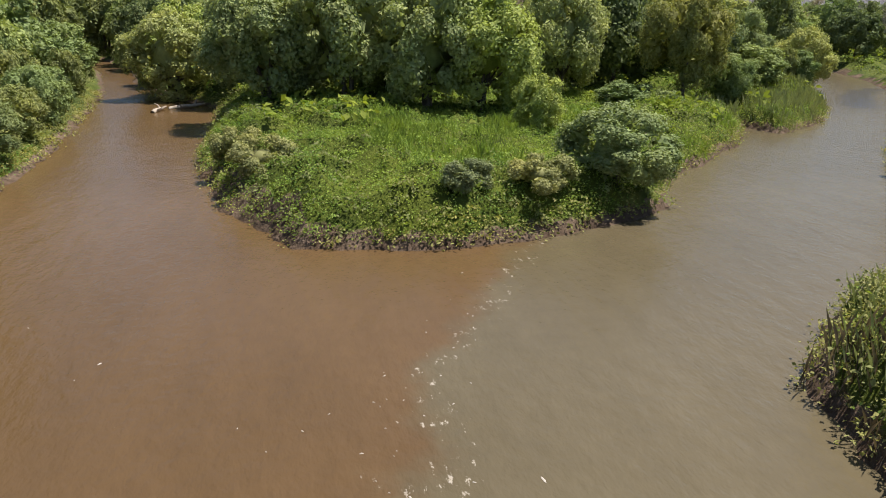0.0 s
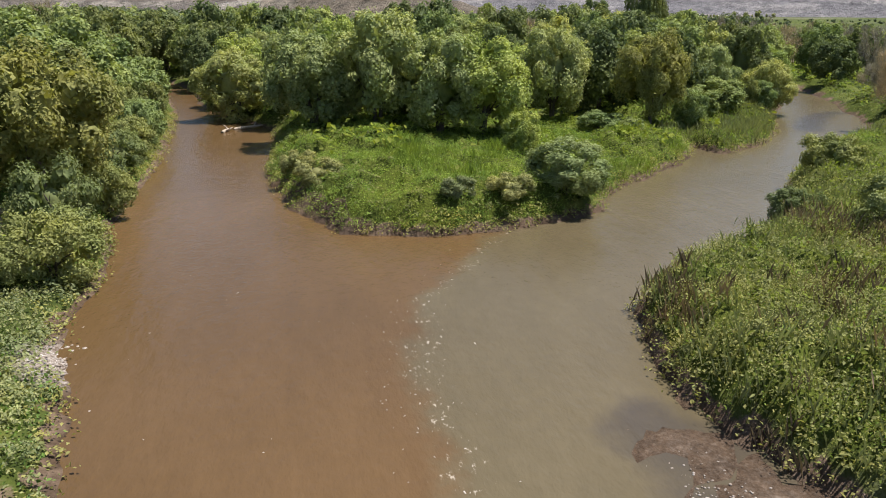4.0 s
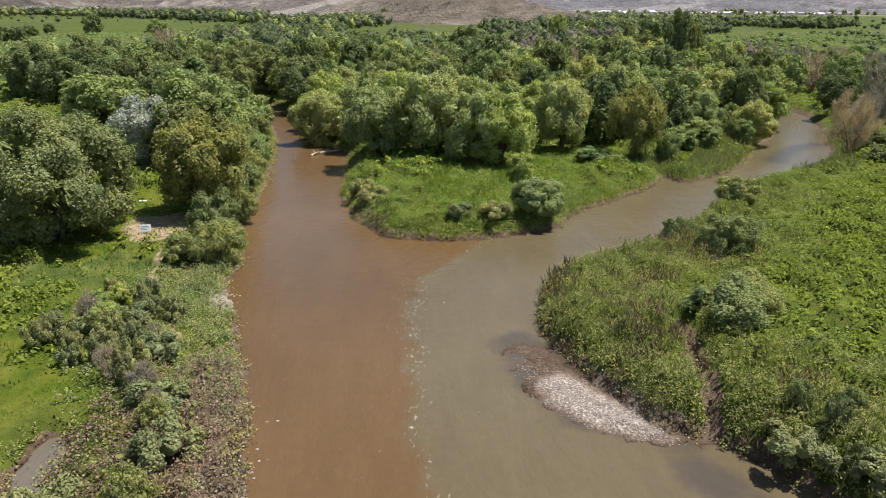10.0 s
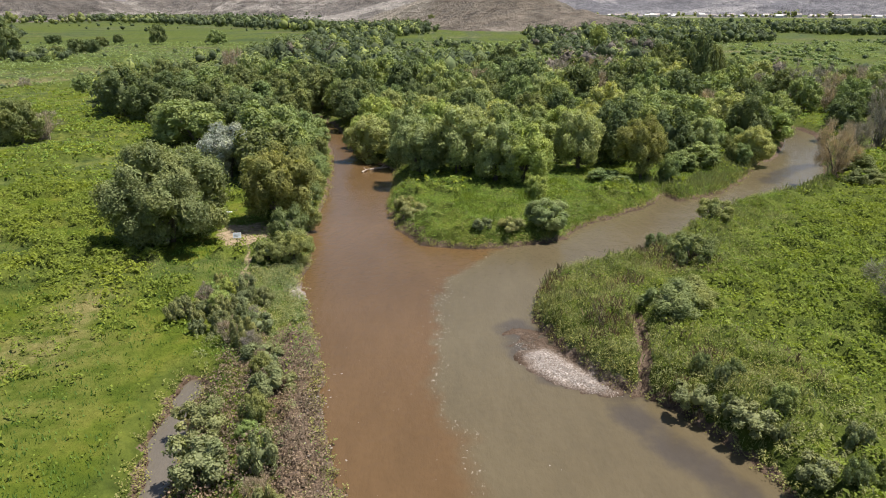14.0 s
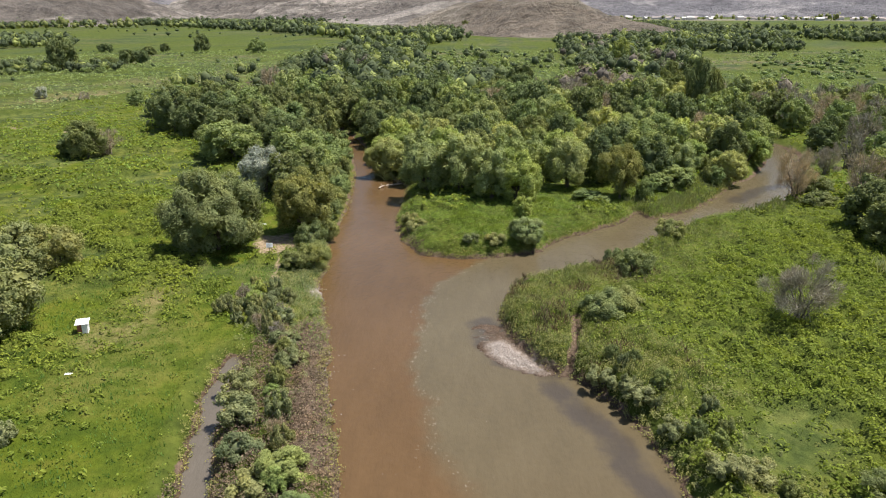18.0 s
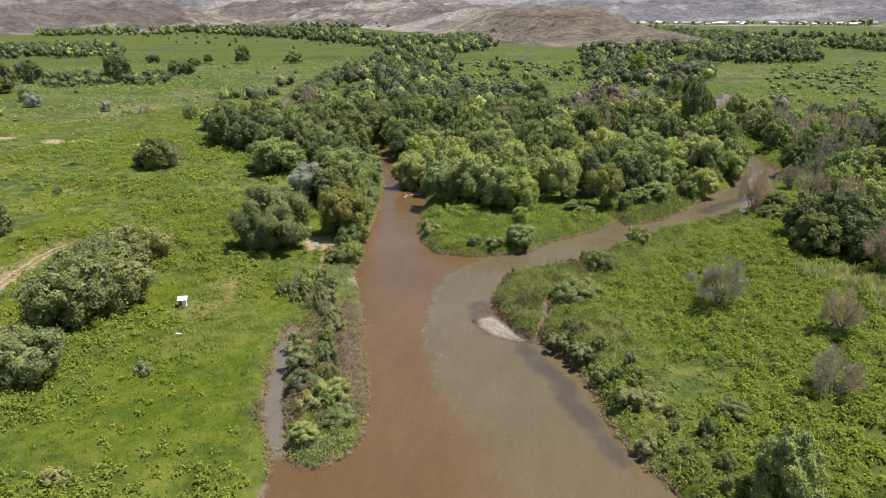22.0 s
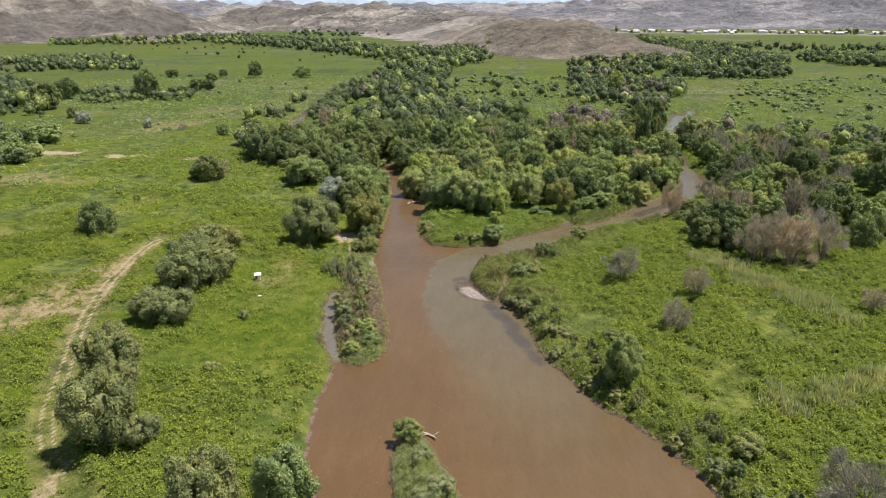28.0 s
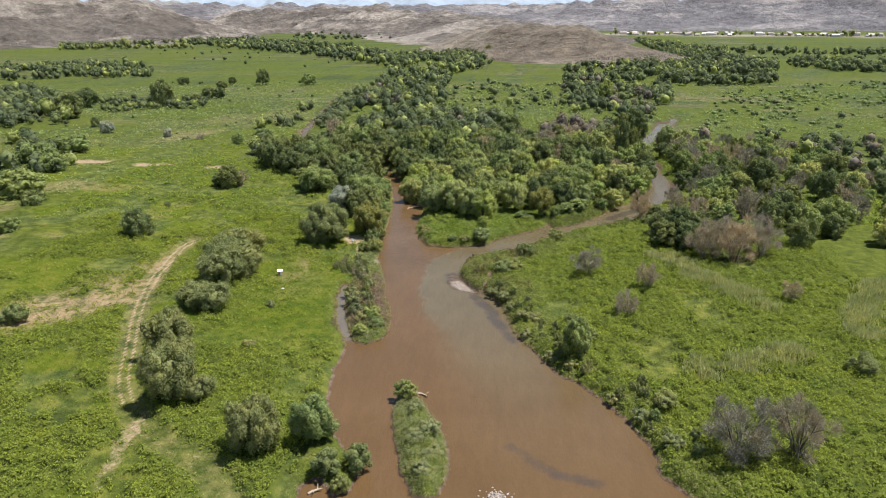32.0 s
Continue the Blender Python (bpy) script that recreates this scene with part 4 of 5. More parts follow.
plant("bush", [(21.0, 154.8, 2.9, 2.7), (23.6, 157.2, 2.7, 2.4), (27.2, 167.6, 3.2, 2.4), (36.2, 183.4, 2.6, 2.1), (26.4, 174.6, 1.9, 1.6), (84.5, 108.5, 3.2, 2.8), (46.4, 94.8, 2.4, 2.1), (34.6, 126.4, 1.7, 1.6), (37, 119.5, 2.0, 2.0)], 2)
plant("scrub", [(18.6, 142.8, 1.7, 1.6), (20.8, 139.2, 1.6, 1.7), (22.6, 134.5, 1.3, 1.3), (24.6, 128.6, 1.5, 1.5), (26.8, 129.2, 1.5, 1.7), (25.2, 121.5, 1.2, 1.3), (29.4, 112, 1.2, 1.4), (32.4, 108, 1.2, 1.3), (38.6, 97, 1.4, 1.5), (42, 91.5, 1.3, 1.5), (45, 84, 1.5, 1.6), (20, 156.4, 1.3, 1.0)], 1)
# the islet in midstream
plant("green", [(3.6, 96.4, 3.4, 1.9)], 2)
plant("scrub", [(5.5, 92.3, 1.2, 1.5), (8.4, 85.8, 1.3, 1.7), (9.4, 80.5, 1.1, 1.5), (6.4, 83.5, 1.1, 1.5), (8.2, 75.6, 1.1, 1.4)], 1)
# the spit of old growth on the west bank
plant("scrub", [(-14.5, 141, 2.0, 1.7), (-13, 136, 2.2, 1.9), (-11.5, 131, 2.0, 1.8), (-10.6, 145, 1.8, 1.6), (-12.6, 150, 1.7, 1.6), (-9.4, 126.5, 2.0, 1.8), (-14, 155, 1.5, 1.4), (-17, 160, 1.5, 1.4), (-31, 133, 1.4, 1.2), (-29, 112, 1.3, 1.3)], 1)
plant("green", [(-7.4, 128.0, 2.4, 2.0), (-5.8, 123.4, 1.6, 1.5), (-8.6, 120.8, 1.5, 1.5)], 2)


# tall and withered trees that stand out of the woods
plant("dark", [(91.5, 351, 16, 5.2), (85, 354, 14, 4.4), (27.5, 340, 14.5, 6)], 1)
plant("dead", [(57, 338, 11, 5), (64.5, 324, 10.5, 5), (46, 324, 9.5, 4.8), (42, 312, 10.5, 6), (100, 282, 11, 6), (112, 288, 10, 6), (123, 283, 10, 5.4)], 1)
plant("dark", [(73.5, 287, 18.5, 4.2), (78, 289, 16.5, 3.2)], 1)
plant("green", [(101, 512, 16, 5)], 0)


def grove(outline, count, gap, mix, size, detail, seed, bank=2.5):
    """Fills an outline with trees at least a gap apart."""
    rng = np.random.default_rng(seed)
    poly = np.array(outline, float)
    made = []
    for _ in range(count * 40):
        x, y = rng.uniform(poly[:, 0].min(), poly[:, 0].max()), rng.uniform(poly[:, 1].min(), poly[:, 1].max())
        if not inside(np.array([x]), np.array([y]), poly)[0] or shore_at(np.array([x]), np.array([y]))[0] < bank:
            continue
        if any((x - a) ** 2 + (y - b) ** 2 < (gap if r > 2.6 else gap * 0.5) ** 2 for a, b, r in planted):
            continue
        kind = rng.choice(list(mix), p=np.array(list(mix.values())) / sum(mix.values()))
        r = rng.uniform(*size)
        h = r * rng.uniform(1.75, 2.5)
        if kind == "bright":
            h *= 0.9
        tree(str(kind), x, y, h, r, detail)
        planted.append((x, y, r))
        made.append(1)
        if len(made) >= count:
            return


grove([(-3, 209), (-7, 232), (-12, 240), (-12, 268), (10, 275), (40, 262), (70, 255), (76, 244), (62, 228), (48, 218), (36, 216), (22, 211)], 62, 5.6, {"willow": 5, "bright": 1.6, "green": 2, "dark": 3.5}, (3.4, 4.8), 1, 5)
grove([(-16, 268), (-26, 292), (-40, 306), (-60, 330), (20, 335), (84, 330), (78, 262), (40, 262), (10, 275)], 110, 6.2, {"willow": 1, "green": 3, "dark": 7, "dead": 1.4}, (3.4, 5.4), 0, 6)
grove([(-19, 205), (-19, 240), (-32, 276), (-44, 292), (-70, 302), (-82, 295), (-60, 262), (-38, 250), (-26, 210)], 22, 7, {"green": 2, "dark": 6}, (3.8, 5.6), 1, 7, 3.5)
grove([(74, 214), (84, 232), (92, 262), (93, 330), (150, 330), (158, 240), (140, 196), (110, 186), (92, 182), (80, 178)], 85, 6.8, {"green": 3, "willow": 2, "dead": 3, "dark": 4, "pink": 0.8}, (3.0, 4.8), 0, 8)
grove([(93, 178), (110, 186), (140, 196), (158, 230), (158, 150), (120, 160)], 14, 8, {"dead": 3, "bush": 3, "willow": 2}, (2.4, 4.0), 1, 9)


# old growth on the west spit and along the east bank
grove([(-16.5, 140), (-14, 131), (-11.5, 123.5), (-6, 119.5), (-4.6, 124), (-5, 131), (-7, 143), (-9.5, 154), (-13, 160), (-20, 166), (-22, 158), (-18, 150)], 34, 1.7, {"scrub": 5, "bush": 1, "dead": 2.2, "bright": 1.2}, (0.6, 1.1), 1, 15, 4.0)
grove([(17.5, 145), (22.5, 136), (26, 122), (31, 109), (38, 100), (44, 84), (50, 80), (46, 98), (36, 112), (30, 126), (25, 140), (20.5, 146)], 40, 2.0, {"scrub": 5, "bush": 3, "green": 1}, (0.45, 0.95), 1, 16, 0.5)
grove([(-13, 176), (-15, 190), (-15.5, 206), (-17, 224), (-19, 240), (-24, 240), (-21, 206), (-17.5, 190), (-16.5, 176)], 16, 2.4, {"green": 3, "bush": 3, "willow": 1}, (1.3, 2.4), 1, 17, 0.6)
grove([(36, 204), (46, 208), (56, 218), (62, 227), (72, 241), (66, 244), (52, 226), (40, 215)], 14, 2.8, {"green": 2, "bush": 3, "scrub": 2}, (1.2, 2.2), 1, 18, 0.8)


# ---------------------------------------------------------------- ground cover
def scatter(name, label, box, per_m2, material, leaf, tall, seed, keep, shape="leaf", tuft=6, spread=0.35):
    """Ground cover as one mesh: tufts where keep(x, y, shore, kinds) allows, a few leaves or blades each."""
    rng = np.random.default_rng(seed)
    x0, x1, y0, y1 = box
    n = int((x1 - x0) * (y1 - y0) * per_m2 / tuft)
    x, y = rng.uniform(x0, x1, n), rng.uniform(y0, y1, n)
    d = shore_at(x, y)
    k = kinds(x, y, d)
    ok = rng.random(n) < keep(x, y, d, k) * (1 - k["gully"])
    x, y, d = x[ok], y[ok], d[ok]
    k = {q: v[ok] for q, v in k.items()}
    z = relief(x, y, d, k)
    grow = 0.45 + 1.1 * fbm(x / 3.5, y / 3.5, seed + 40, 3)
    x, y, z, grow = (np.repeat(v, tuft) for v in (x, y, z, grow))
    n = len(x)
    if shape == "leaf":
        up = rng.random(n) ** 0.7
        P = np.stack([x + rng.normal(0, spread, n) * (1.15 - 0.5 * up), y + rng.normal(0, spread, n) * (1.15 - 0.5 * up), z + 0.02 + up * tall * grow], 1)
        N = rng.normal(size=(n, 3)) * 0.6 + [0, 0, 0.8]
        size = leaf * rng.uniform(0.6, 1.4, n)
        me = mesh_np(name, *leaf_cloud(P, N, size, size * 0.62, rng))
    else:
        P = np.stack([x + rng.normal(0, spread, n), y + rng.normal(0, spread, n), z - 0.03], 1)
        me = mesh_np(name, *blade_cloud(P, tall * grow * rng.uniform(0.6, 1.25, n), leaf * rng.uniform(0.6, 1.3, n), rng))
    me.materials.append(material)
    return tagged(new(name, me), label, "plants", kind="stuff")


def patch(x, y, seed, scale, a, b):
    return smooth(a, b, fbm(x / scale, y / scale, seed, 3))


def mounds(name, label, box, per_m2, material, size, seed, keep, flat=0.95, leaves=10, fine=1.0):
    """Low hummocks of arching leaves side by side, in one mesh."""
    rng = np.random.default_rng(seed)
    x0, x1, y0, y1 = box
    n = int((x1 - x0) * (y1 - y0) * per_m2)
    x, y = rng.uniform(x0, x1, n), rng.uniform(y0, y1, n)
    d = shore_at(x, y)
    k = kinds(x, y, d)
    ok = rng.random(n) < keep(x, y, d, k) * (1 - k["gully"])
    x, y, d, k = x[ok], y[ok], d[ok], {q: v[ok] for q, v in k.items()}
    z = relief(x, y, d, k)
    s = size * rng.uniform(0.55, 1.4, len(x))
    x, y, z, s = (np.repeat(v, leaves) for v in (x, y, z, s))
    n = len(x)
    a, up = rng.uniform(0, 2 * np.pi, n), rng.random(n)
    out = np.stack([np.cos(a), np.sin(a), np.zeros(n)], 1)
    P = np.stack([x, y, z], 1) + out * (s * (0.85 - 0.6 * up))[:, None] + np.array([0, 0, 1.0]) * (s * flat * (0.12 + 0.85 * up))[:, None]
    N = out * (0.9 - 0.6 * up)[:, None] + rng.normal(0, 0.28, (n, 3)) + [0, 0, 0.75]
    me = mesh_np(name, *leaf_cloud(P, N, fine * s * rng.uniform(0.5, 0.95, n), fine * s * rng.uniform(0.22, 0.42, n), rng))
    me.materials.append(material)
    return tagged(new(name, me), label, "plants", kind="stuff")


spit = lambda x, y: smooth(-0.6, 0.6, x - np.interp(y, [112, 118, 123, 131, 139, 149, 156, 164, 176], [-10, -10.6, -12.4, -14.6, -16.2, -17.6, -19, -21, -19]))
dead_strip = lambda x, y, d: smooth(6, 3.4, d + 3 * (fbm(x / 4, y / 4, 75, 3) - 0.5)) * smooth(121, 126, y) * smooth(156, 148, y) * (x < 0)
land = lambda d, a=0.05, b=0.45: smooth(a, b, d)
on_point = lambda x, y: ((y > 176) & (y < 218) & (x > -8) & (x < 62) & (y > 172 + 0.42 * x)).astype(float)
scatter("herbs", "bright green herbs covering the point between the arms", (-7, 50, 177, 216), 85, HERB, 0.105, 0.40, 1,
        lambda x, y, d, k: land(d) * on_point(x, y) * (0.35 + 0.65 * patch(x, y, 70, 4, 0.40, 0.55)), tuft=8, spread=0.22)
scatter("lush_herbs", "deep green leafy herbs near the point", (-7, 50, 177, 216), 60, LUSH, 0.10, 0.35, 2,
        lambda x, y, d, k: land(d) * on_point(x, y) * (1 - patch(x, y, 70, 4, 0.42, 0.58)), tuft=8, spread=0.22)
scatter("grass", "tall yellow-green grass on the point", (4, 40, 184, 206), 40, HERB, 0.035, 0.6, 3,
        lambda x, y, d, k: land(d) * on_point(x, y) * patch(x, y, 71, 5, 0.45, 0.55), "blade", 7, 0.2)
scatter("reeds", "grey-green reeds and tall weeds on the east bank", (8, 46, 138, 200), 20, REED, 0.025, 0.65, 4,
        lambda x, y, d, k: land(d, 0.3, 0.8) * smooth(9, 3, d) * (y < 171 + 0.62 * x - 4), "blade", 8, 0.28)
scatter("weeds", "leafy weeds on the east bank", (8, 46, 138, 200), 60, WEED, 0.13, 0.40, 5,
        lambda x, y, d, k: land(d) * (0.25 + 0.75 * patch(x, y, 72, 5, 0.42, 0.58)) * smooth(16, 5, d) * (y < 171 + 0.62 * x - 4), tuft=8, spread=0.25)
scatter("herbs", "green herbs among the reeds on the east bank", (8, 50, 138, 200), 18, HERB, 0.11, 0.40, 6,
        lambda x, y, d, k: land(d) * (y < 171 + 0.62 * x - 4), tuft=8, spread=0.28)
near_tip = lambda x, y, d: land(d, 0.0, 0.3) * smooth(11, 6, d) * (y < 171 + 0.62 * x - 4)
scatter("fine_weeds", "fine olive weeds on the tip of the east bank", (8, 28, 142, 174), 150, WEED, 0.085, 0.5, 66,
        lambda x, y, d, k: near_tip(x, y, d) * (0.4 + 0.6 * patch(x, y, 77, 3, 0.4, 0.55)), tuft=9, spread=0.16)
scatter("seed_heads", "grey-green and brown seed heads on the east bank", (8, 30, 142, 176), 110, SCRUB, 0.075, 0.75, 67,
        lambda x, y, d, k: near_tip(x, y, d) * patch(x, y, 78, 2.5, 0.48, 0.6), tuft=9, spread=0.14)
scatter("dry_stalks", "dry straw-coloured stalks on the east bank", (8, 30, 142, 176), 34, DRYWEED, 0.03, 0.8, 68,
        lambda x, y, d, k: near_tip(x, y, d) * patch(x, y, 79, 3, 0.52, 0.62), "blade", 6, 0.2)
scatter("fine_herbs", "fine bright herbs on the point", (-7, 30, 177, 205), 90, HERB, 0.085, 0.4, 69,
        lambda x, y, d, k: land(d, 0.0, 0.3) * on_point(x, y) * patch(x, y, 80, 3, 0.42, 0.58), tuft=9, spread=0.15)
scatter("dry_grass", "yellowing grass on the small spit", (34, 60, 196, 220), 22, REED, 0.05, 0.9, 70,
        lambda x, y, d, k: land(d, 0.1, 0.5) * smooth(7, 3, d), "blade", 7, 0.2)
scatter("weeds", "grey weeds on the west spit", (-24, -2, 116, 184), 70, SCRUB, 0.11, 0.6, 7,
        lambda x, y, d, k: spit(x, y) * land(d, 0.2, 0.9) * smooth(12, 5, d) * (1 - k["track"]) * (1 - k["gravel"]) * patch(x, y, 73, 4, 0.38, 0.55) * (1 - 0.9 * dead_strip(x, y, d)), tuft=8, spread=0.26)
scatter("lush_herbs", "bright herbs on the west bank", (-26, -2, 116, 200), 40, LUSH, 0.14, 0.4, 8,
        lambda x, y, d, k: spit(x, y) * land(d) * smooth(11, 5, d) * (1 - k["track"]) * (1 - k["gravel"]) * patch(x, y, 74, 5, 0.45, 0.58) * (1 - 0.85 * dead_strip(x, y, d)), tuft=7, spread=0.26)
scatter("dry_weeds", "dead brown weeds along the west waterline", (-16, -2, 124, 162), 85, DRYWEED, 0.16, 0.45, 9,
        lambda x, y, d, k: land(d, 0.1, 0.5) * dead_strip(x, y, d), tuft=7, spread=0.24)
mounds("vine_mounds", "hummocks of vines over the east meadow", (14, 105, 66, 200), 2.6, VINE, 0.50, 61, lambda x, y, d, k: np.where(y > 136, land(d, 8, 14), land(d, 0.6, 2)) * (0.1 + 0.9 * k["vine"]))
mounds("vine_mounds", "hummocks of vines over the west meadow", (-105, -10, 62, 205), 3.8, VINE, 0.50, 62, lambda x, y, d, k: np.where(y > 116, land(d, 6, 12), land(d, 0.6, 2)) * (0.03 + 0.97 * k["vine"]) * (1 - k["track"]))
mounds("scrub_mounds", "grey-green scrub matted over the west spit", (-24, -3, 116, 172), 3.2, SCRUB, 0.36, 81, lambda x, y, d, k: land(d, 0.1, 0.6) * smooth(13, 8, d) * spit(x, y) * (1 - k["track"]) * patch(x, y, 73, 4, 0.34, 0.5) * (1 - 0.9 * dead_strip(x, y, d)), 1.3, 26, 0.55)
mounds("scrub_mounds", "grey-green scrub matted along the east bank", (16, 66, 66, 147), 2.6, SCRUB, 0.34, 82, lambda x, y, d, k: land(d, 0.1, 0.5) * smooth(8, 3.5, d) * patch(x, y, 83, 5, 0.36, 0.5), 1.2, 24, 0.55)
mounds("bank_mounds", "olive weeds matted along the east bank", (16, 66, 66, 147), 2.2, WEED, 0.36, 84, lambda x, y, d, k: land(d, 0.1, 0.5) * smooth(10, 4, d) * patch(x, y, 85, 4, 0.42, 0.55), 1.1, 20, 0.6)
mounds("far_tussocks", "tussocks and low brush over the plain", (-330, 330, 338, 640), 0.085, GREEN, 1.3, 86, lambda x, y, d, k: patch(x, y, 87, 40, 0.36, 0.52), 0.6, 6)
mounds("far_tussocks", "green brush over the west plain", (-330, -129, 150, 338), 0.16, GREEN, 0.9, 88, lambda x, y, d, k: patch(x, y, 89, 22, 0.40, 0.55), 0.6, 6)
mounds("far_tussocks", "green brush over the east plain", (158, 330, 170, 338), 0.16, GREEN, 0.9, 91, lambda x, y, d, k: patch(x, y, 89, 22, 0.36, 0.5), 0.6, 6)
mounds("point_mounds", "shaggy bright herbs heaped over the point", (-7, 50, 177, 216), 2.6, HERB, 0.34, 93, lambda x, y, d, k: land(d, 0.2, 0.7) * on_point(x, y) * patch(x, y, 94, 5, 0.36, 0.52), 1.0, 16, 0.55)
mounds("islet_mounds", "olive and grey weeds matted over the midstream islet", (0, 14, 69, 100), 3.6, WEED, 0.38, 92, lambda x, y, d, k: land(d, 0.1, 0.5) * (y > 60), 1.3, 20, 0.55)
mounds("dead_brush", "tangles of dead brown brush on the west spit", (-14, -3, 122, 160), 8.0, DRYWEED, 0.30, 71, lambda x, y, d, k: land(d, 0.0, 0.4) * dead_strip(x, y, d), 0.9, 18, 0.55)
mounds("tussocks", "tussocks over the far meadow", (-129, 158, 200, 338), 0.5, HERB, 0.62, 63, lambda x, y, d, k: land(d, 1, 3) * (0.15 + 0.85 * k["vine"]) * (1 - k["track"]), 0.5)
mounds("herb_mounds", "low leafy hummocks by the water", (-40, 48, 116, 216), 1.3, WEED, 0.30, 64, lambda x, y, d, k: np.where((x < 0) & (y < 176), spit(x, y) * (1 - 0.9 * dead_strip(x, y, d)), 1.0) * land(d, 0.1, 0.5) * smooth(14, 6, d) * (1 - k["track"]) * (1 - k["gravel"]), 0.8)
scatter("bank_fringe", "weeds hanging over the waterline", (-22, 62, 116, 232), 60, WEED, 0.15, 0.45, 65,
        lambda x, y, d, k: smooth(-0.25, 0.05, d) * smooth(1.2, 0.5, d) * (1 - k["gravel"]) * (1 - 0.7 * smooth(8, 4, np.hypot(x + 2.5, y - 184))), tuft=8, spread=0.2)
scatter("vines", "yellow-green vine mats over the east meadow", (14, 110, 66, 200), 7, VINE, 0.26, 0.5, 10,
        lambda x, y, d, k: land(d, 1, 3) * (0.15 + 0.85 * k["vine"]), tuft=6, spread=0.38)
scatter("vines", "yellow-green vine mats over the west meadow", (-110, -10, 62, 205), 7, VINE, 0.26, 0.5, 11,
        lambda x, y, d, k: land(d, 1, 3) * (0.04 + 0.96 * k["vine"]) * (1 - k["track"]), tuft=6, spread=0.38)
scatter("grass", "short grass on the west meadow", (-75, -10, 64, 190), 9, LUSH, 0.08, 0.26, 12,
        lambda x, y, d, k: land(d, 0.6, 2) * (1 - k["vine"]) * (1 - k["track"]) * (1 - 0.8 * k["dry"]), "blade", 6, 0.3)
REED_BEDS = [np.array(q, float) for q in ([(62, 170), (69, 156), (74, 146), (76, 137)], [(108, 150), (100, 140), (92, 124)], [(74, 113), (66, 110), (57, 107)])]
reed_bed = lambda x, y: smooth(4.5, 1.5, np.minimum.reduce([line_dist(x, y, q) for q in REED_BEDS]) + 6 * (fbm(x / 5, y / 5, 76, 3) - 0.5))
scatter("reeds", "pale grey-green reed stands in the east meadow", (25, 118, 98, 176), 26, PALE_REED, 0.10, 1.2, 13,
        lambda x, y, d, k: land(d, 1, 3) * reed_bed(x, y), "blade", 8, 0.4)
scatter("bank_weeds", "mixed weeds along the waterline", (-40, 90, 66, 300), 12, WEED, 0.17, 0.6, 14,
        lambda x, y, d, k: land(d, 0.3, 0.9) * smooth(6, 2, d) * np.where((x < 0) & (y < 176), spit(x, y) * (1 - 0.9 * dead_strip(x, y, d)), 1.0), tuft=7, spread=0.35)
scatter("meadow_tufts", "tussocks on the far meadow", (-129, 158, 196, 338), 2.0, VINE, 0.6, 0.5, 15,
        lambda x, y, d, k: land(d, 1, 3) * (0.2 + 0.8 * k["vine"]) * (1 - k["track"]), tuft=5, spread=0.7)
scatter("islet_weeds", "weeds covering the midstream islet", (0, 14, 69, 100), 90, SCRUB, 0.13, 0.8, 16,
        lambda x, y, d, k: land(d, 0.15, 0.5) * (y > 60), tuft=7, spread=0.25)


# ---------------------------------------------------------------- far woods
def far_wood(name, label, zones, share, material, seed, leaf=1.25, leaves=75, squat=1.0, bare=0.33):
    """Woods too far to tell tree from tree: many small crowns in one mesh. Zones: outline, trees, size."""
    rng = np.random.default_rng(seed)
    pieces = []
    for outline, count, size in zones:
        poly = np.array(outline, float)
        made = 0
        while made < count * share:
            x, y = rng.uniform(poly[:, 0].min(), poly[:, 0].max()), rng.uniform(poly[:, 1].min(), poly[:, 1].max())
            if not inside(np.array([x]), np.array([y]), poly)[0]:
                continue
            if fbm(np.array([x / 34]), np.array([y / 34]), 90, 2)[0] < bare:
                made += 0.15
                continue
            if y < 560 and (min(line_dist(np.array([x]), np.array([y]), FAR_ARM)[0], line_dist(np.array([x]), np.array([y]), FAR_EAST)[0]) < 4.2):
                made += 0.2
                continue
            made += 1
            r = size * rng.uniform(0.5, 1.3)
            h = r * rng.uniform(1.3, 2.4) * squat
            count_here = leaves if y < 620 else leaves // 3
            top = np.array([x, y, 0.4 + h * 0.5])
            pieces.append((top + BALL_V * [r * 0.62, r * 0.62, h * 0.36], BALL_F))
            knob = unit(rng.normal(size=(9, 3)) + [0, 0, 0.25])
            dr = unit(knob[rng.integers(0, 9, count_here)] + rng.normal(0, 0.34, (count_here, 3)))
            P = top + dr * [r * 0.86, r * 0.86, h * 0.46] * rng.uniform(0.72, 1.12, (count_here, 1))
            s = leaf * r / 4 * rng.uniform(0.6, 1.3, count_here) * (1.0 if y < 620 else 1.7)
            pieces.append(leaf_cloud(P, dr + rng.normal(0, 0.35, (count_here, 3)) + [0, 0, 0.2], s, s * 0.6, rng))
    me = mesh_np(name, *join(pieces))
    me.materials.append(material)
    return tagged(new(name, me), label, "woods", kind="stuff")


FAR_ARM = np.array([(-57, 307), (-74, 315), (-88, 400), (-95, 500), (-100, 552)], float)
FAR_EAST = np.array([(85, 281), (90, 328), (101, 363), (121, 412), (132, 437)], float)
ARM_EAST = [(-52, 312), (-69, 316), (-84, 400), (-91.5, 490), (-78, 490), (-70, 400), (-56, 330)]
ARM_WEST = [(-84, 318), (-96, 400), (-102, 470), (-112, 470), (-106, 400), (-98, 320)]
ROW_WEST = [(-467, 676), (-411, 700), (-333, 711), (-395, 846), (-473, 906), (-584, 844)]
MASS_WEST = [(-246, 357), (-231, 364), (-236, 399), (-300, 520), (-365, 572), (-440, 560)]
HEDGE = [(-244, 446), (-217, 461), (-184, 476), (-195, 510), (-250, 515), (-280, 510)]
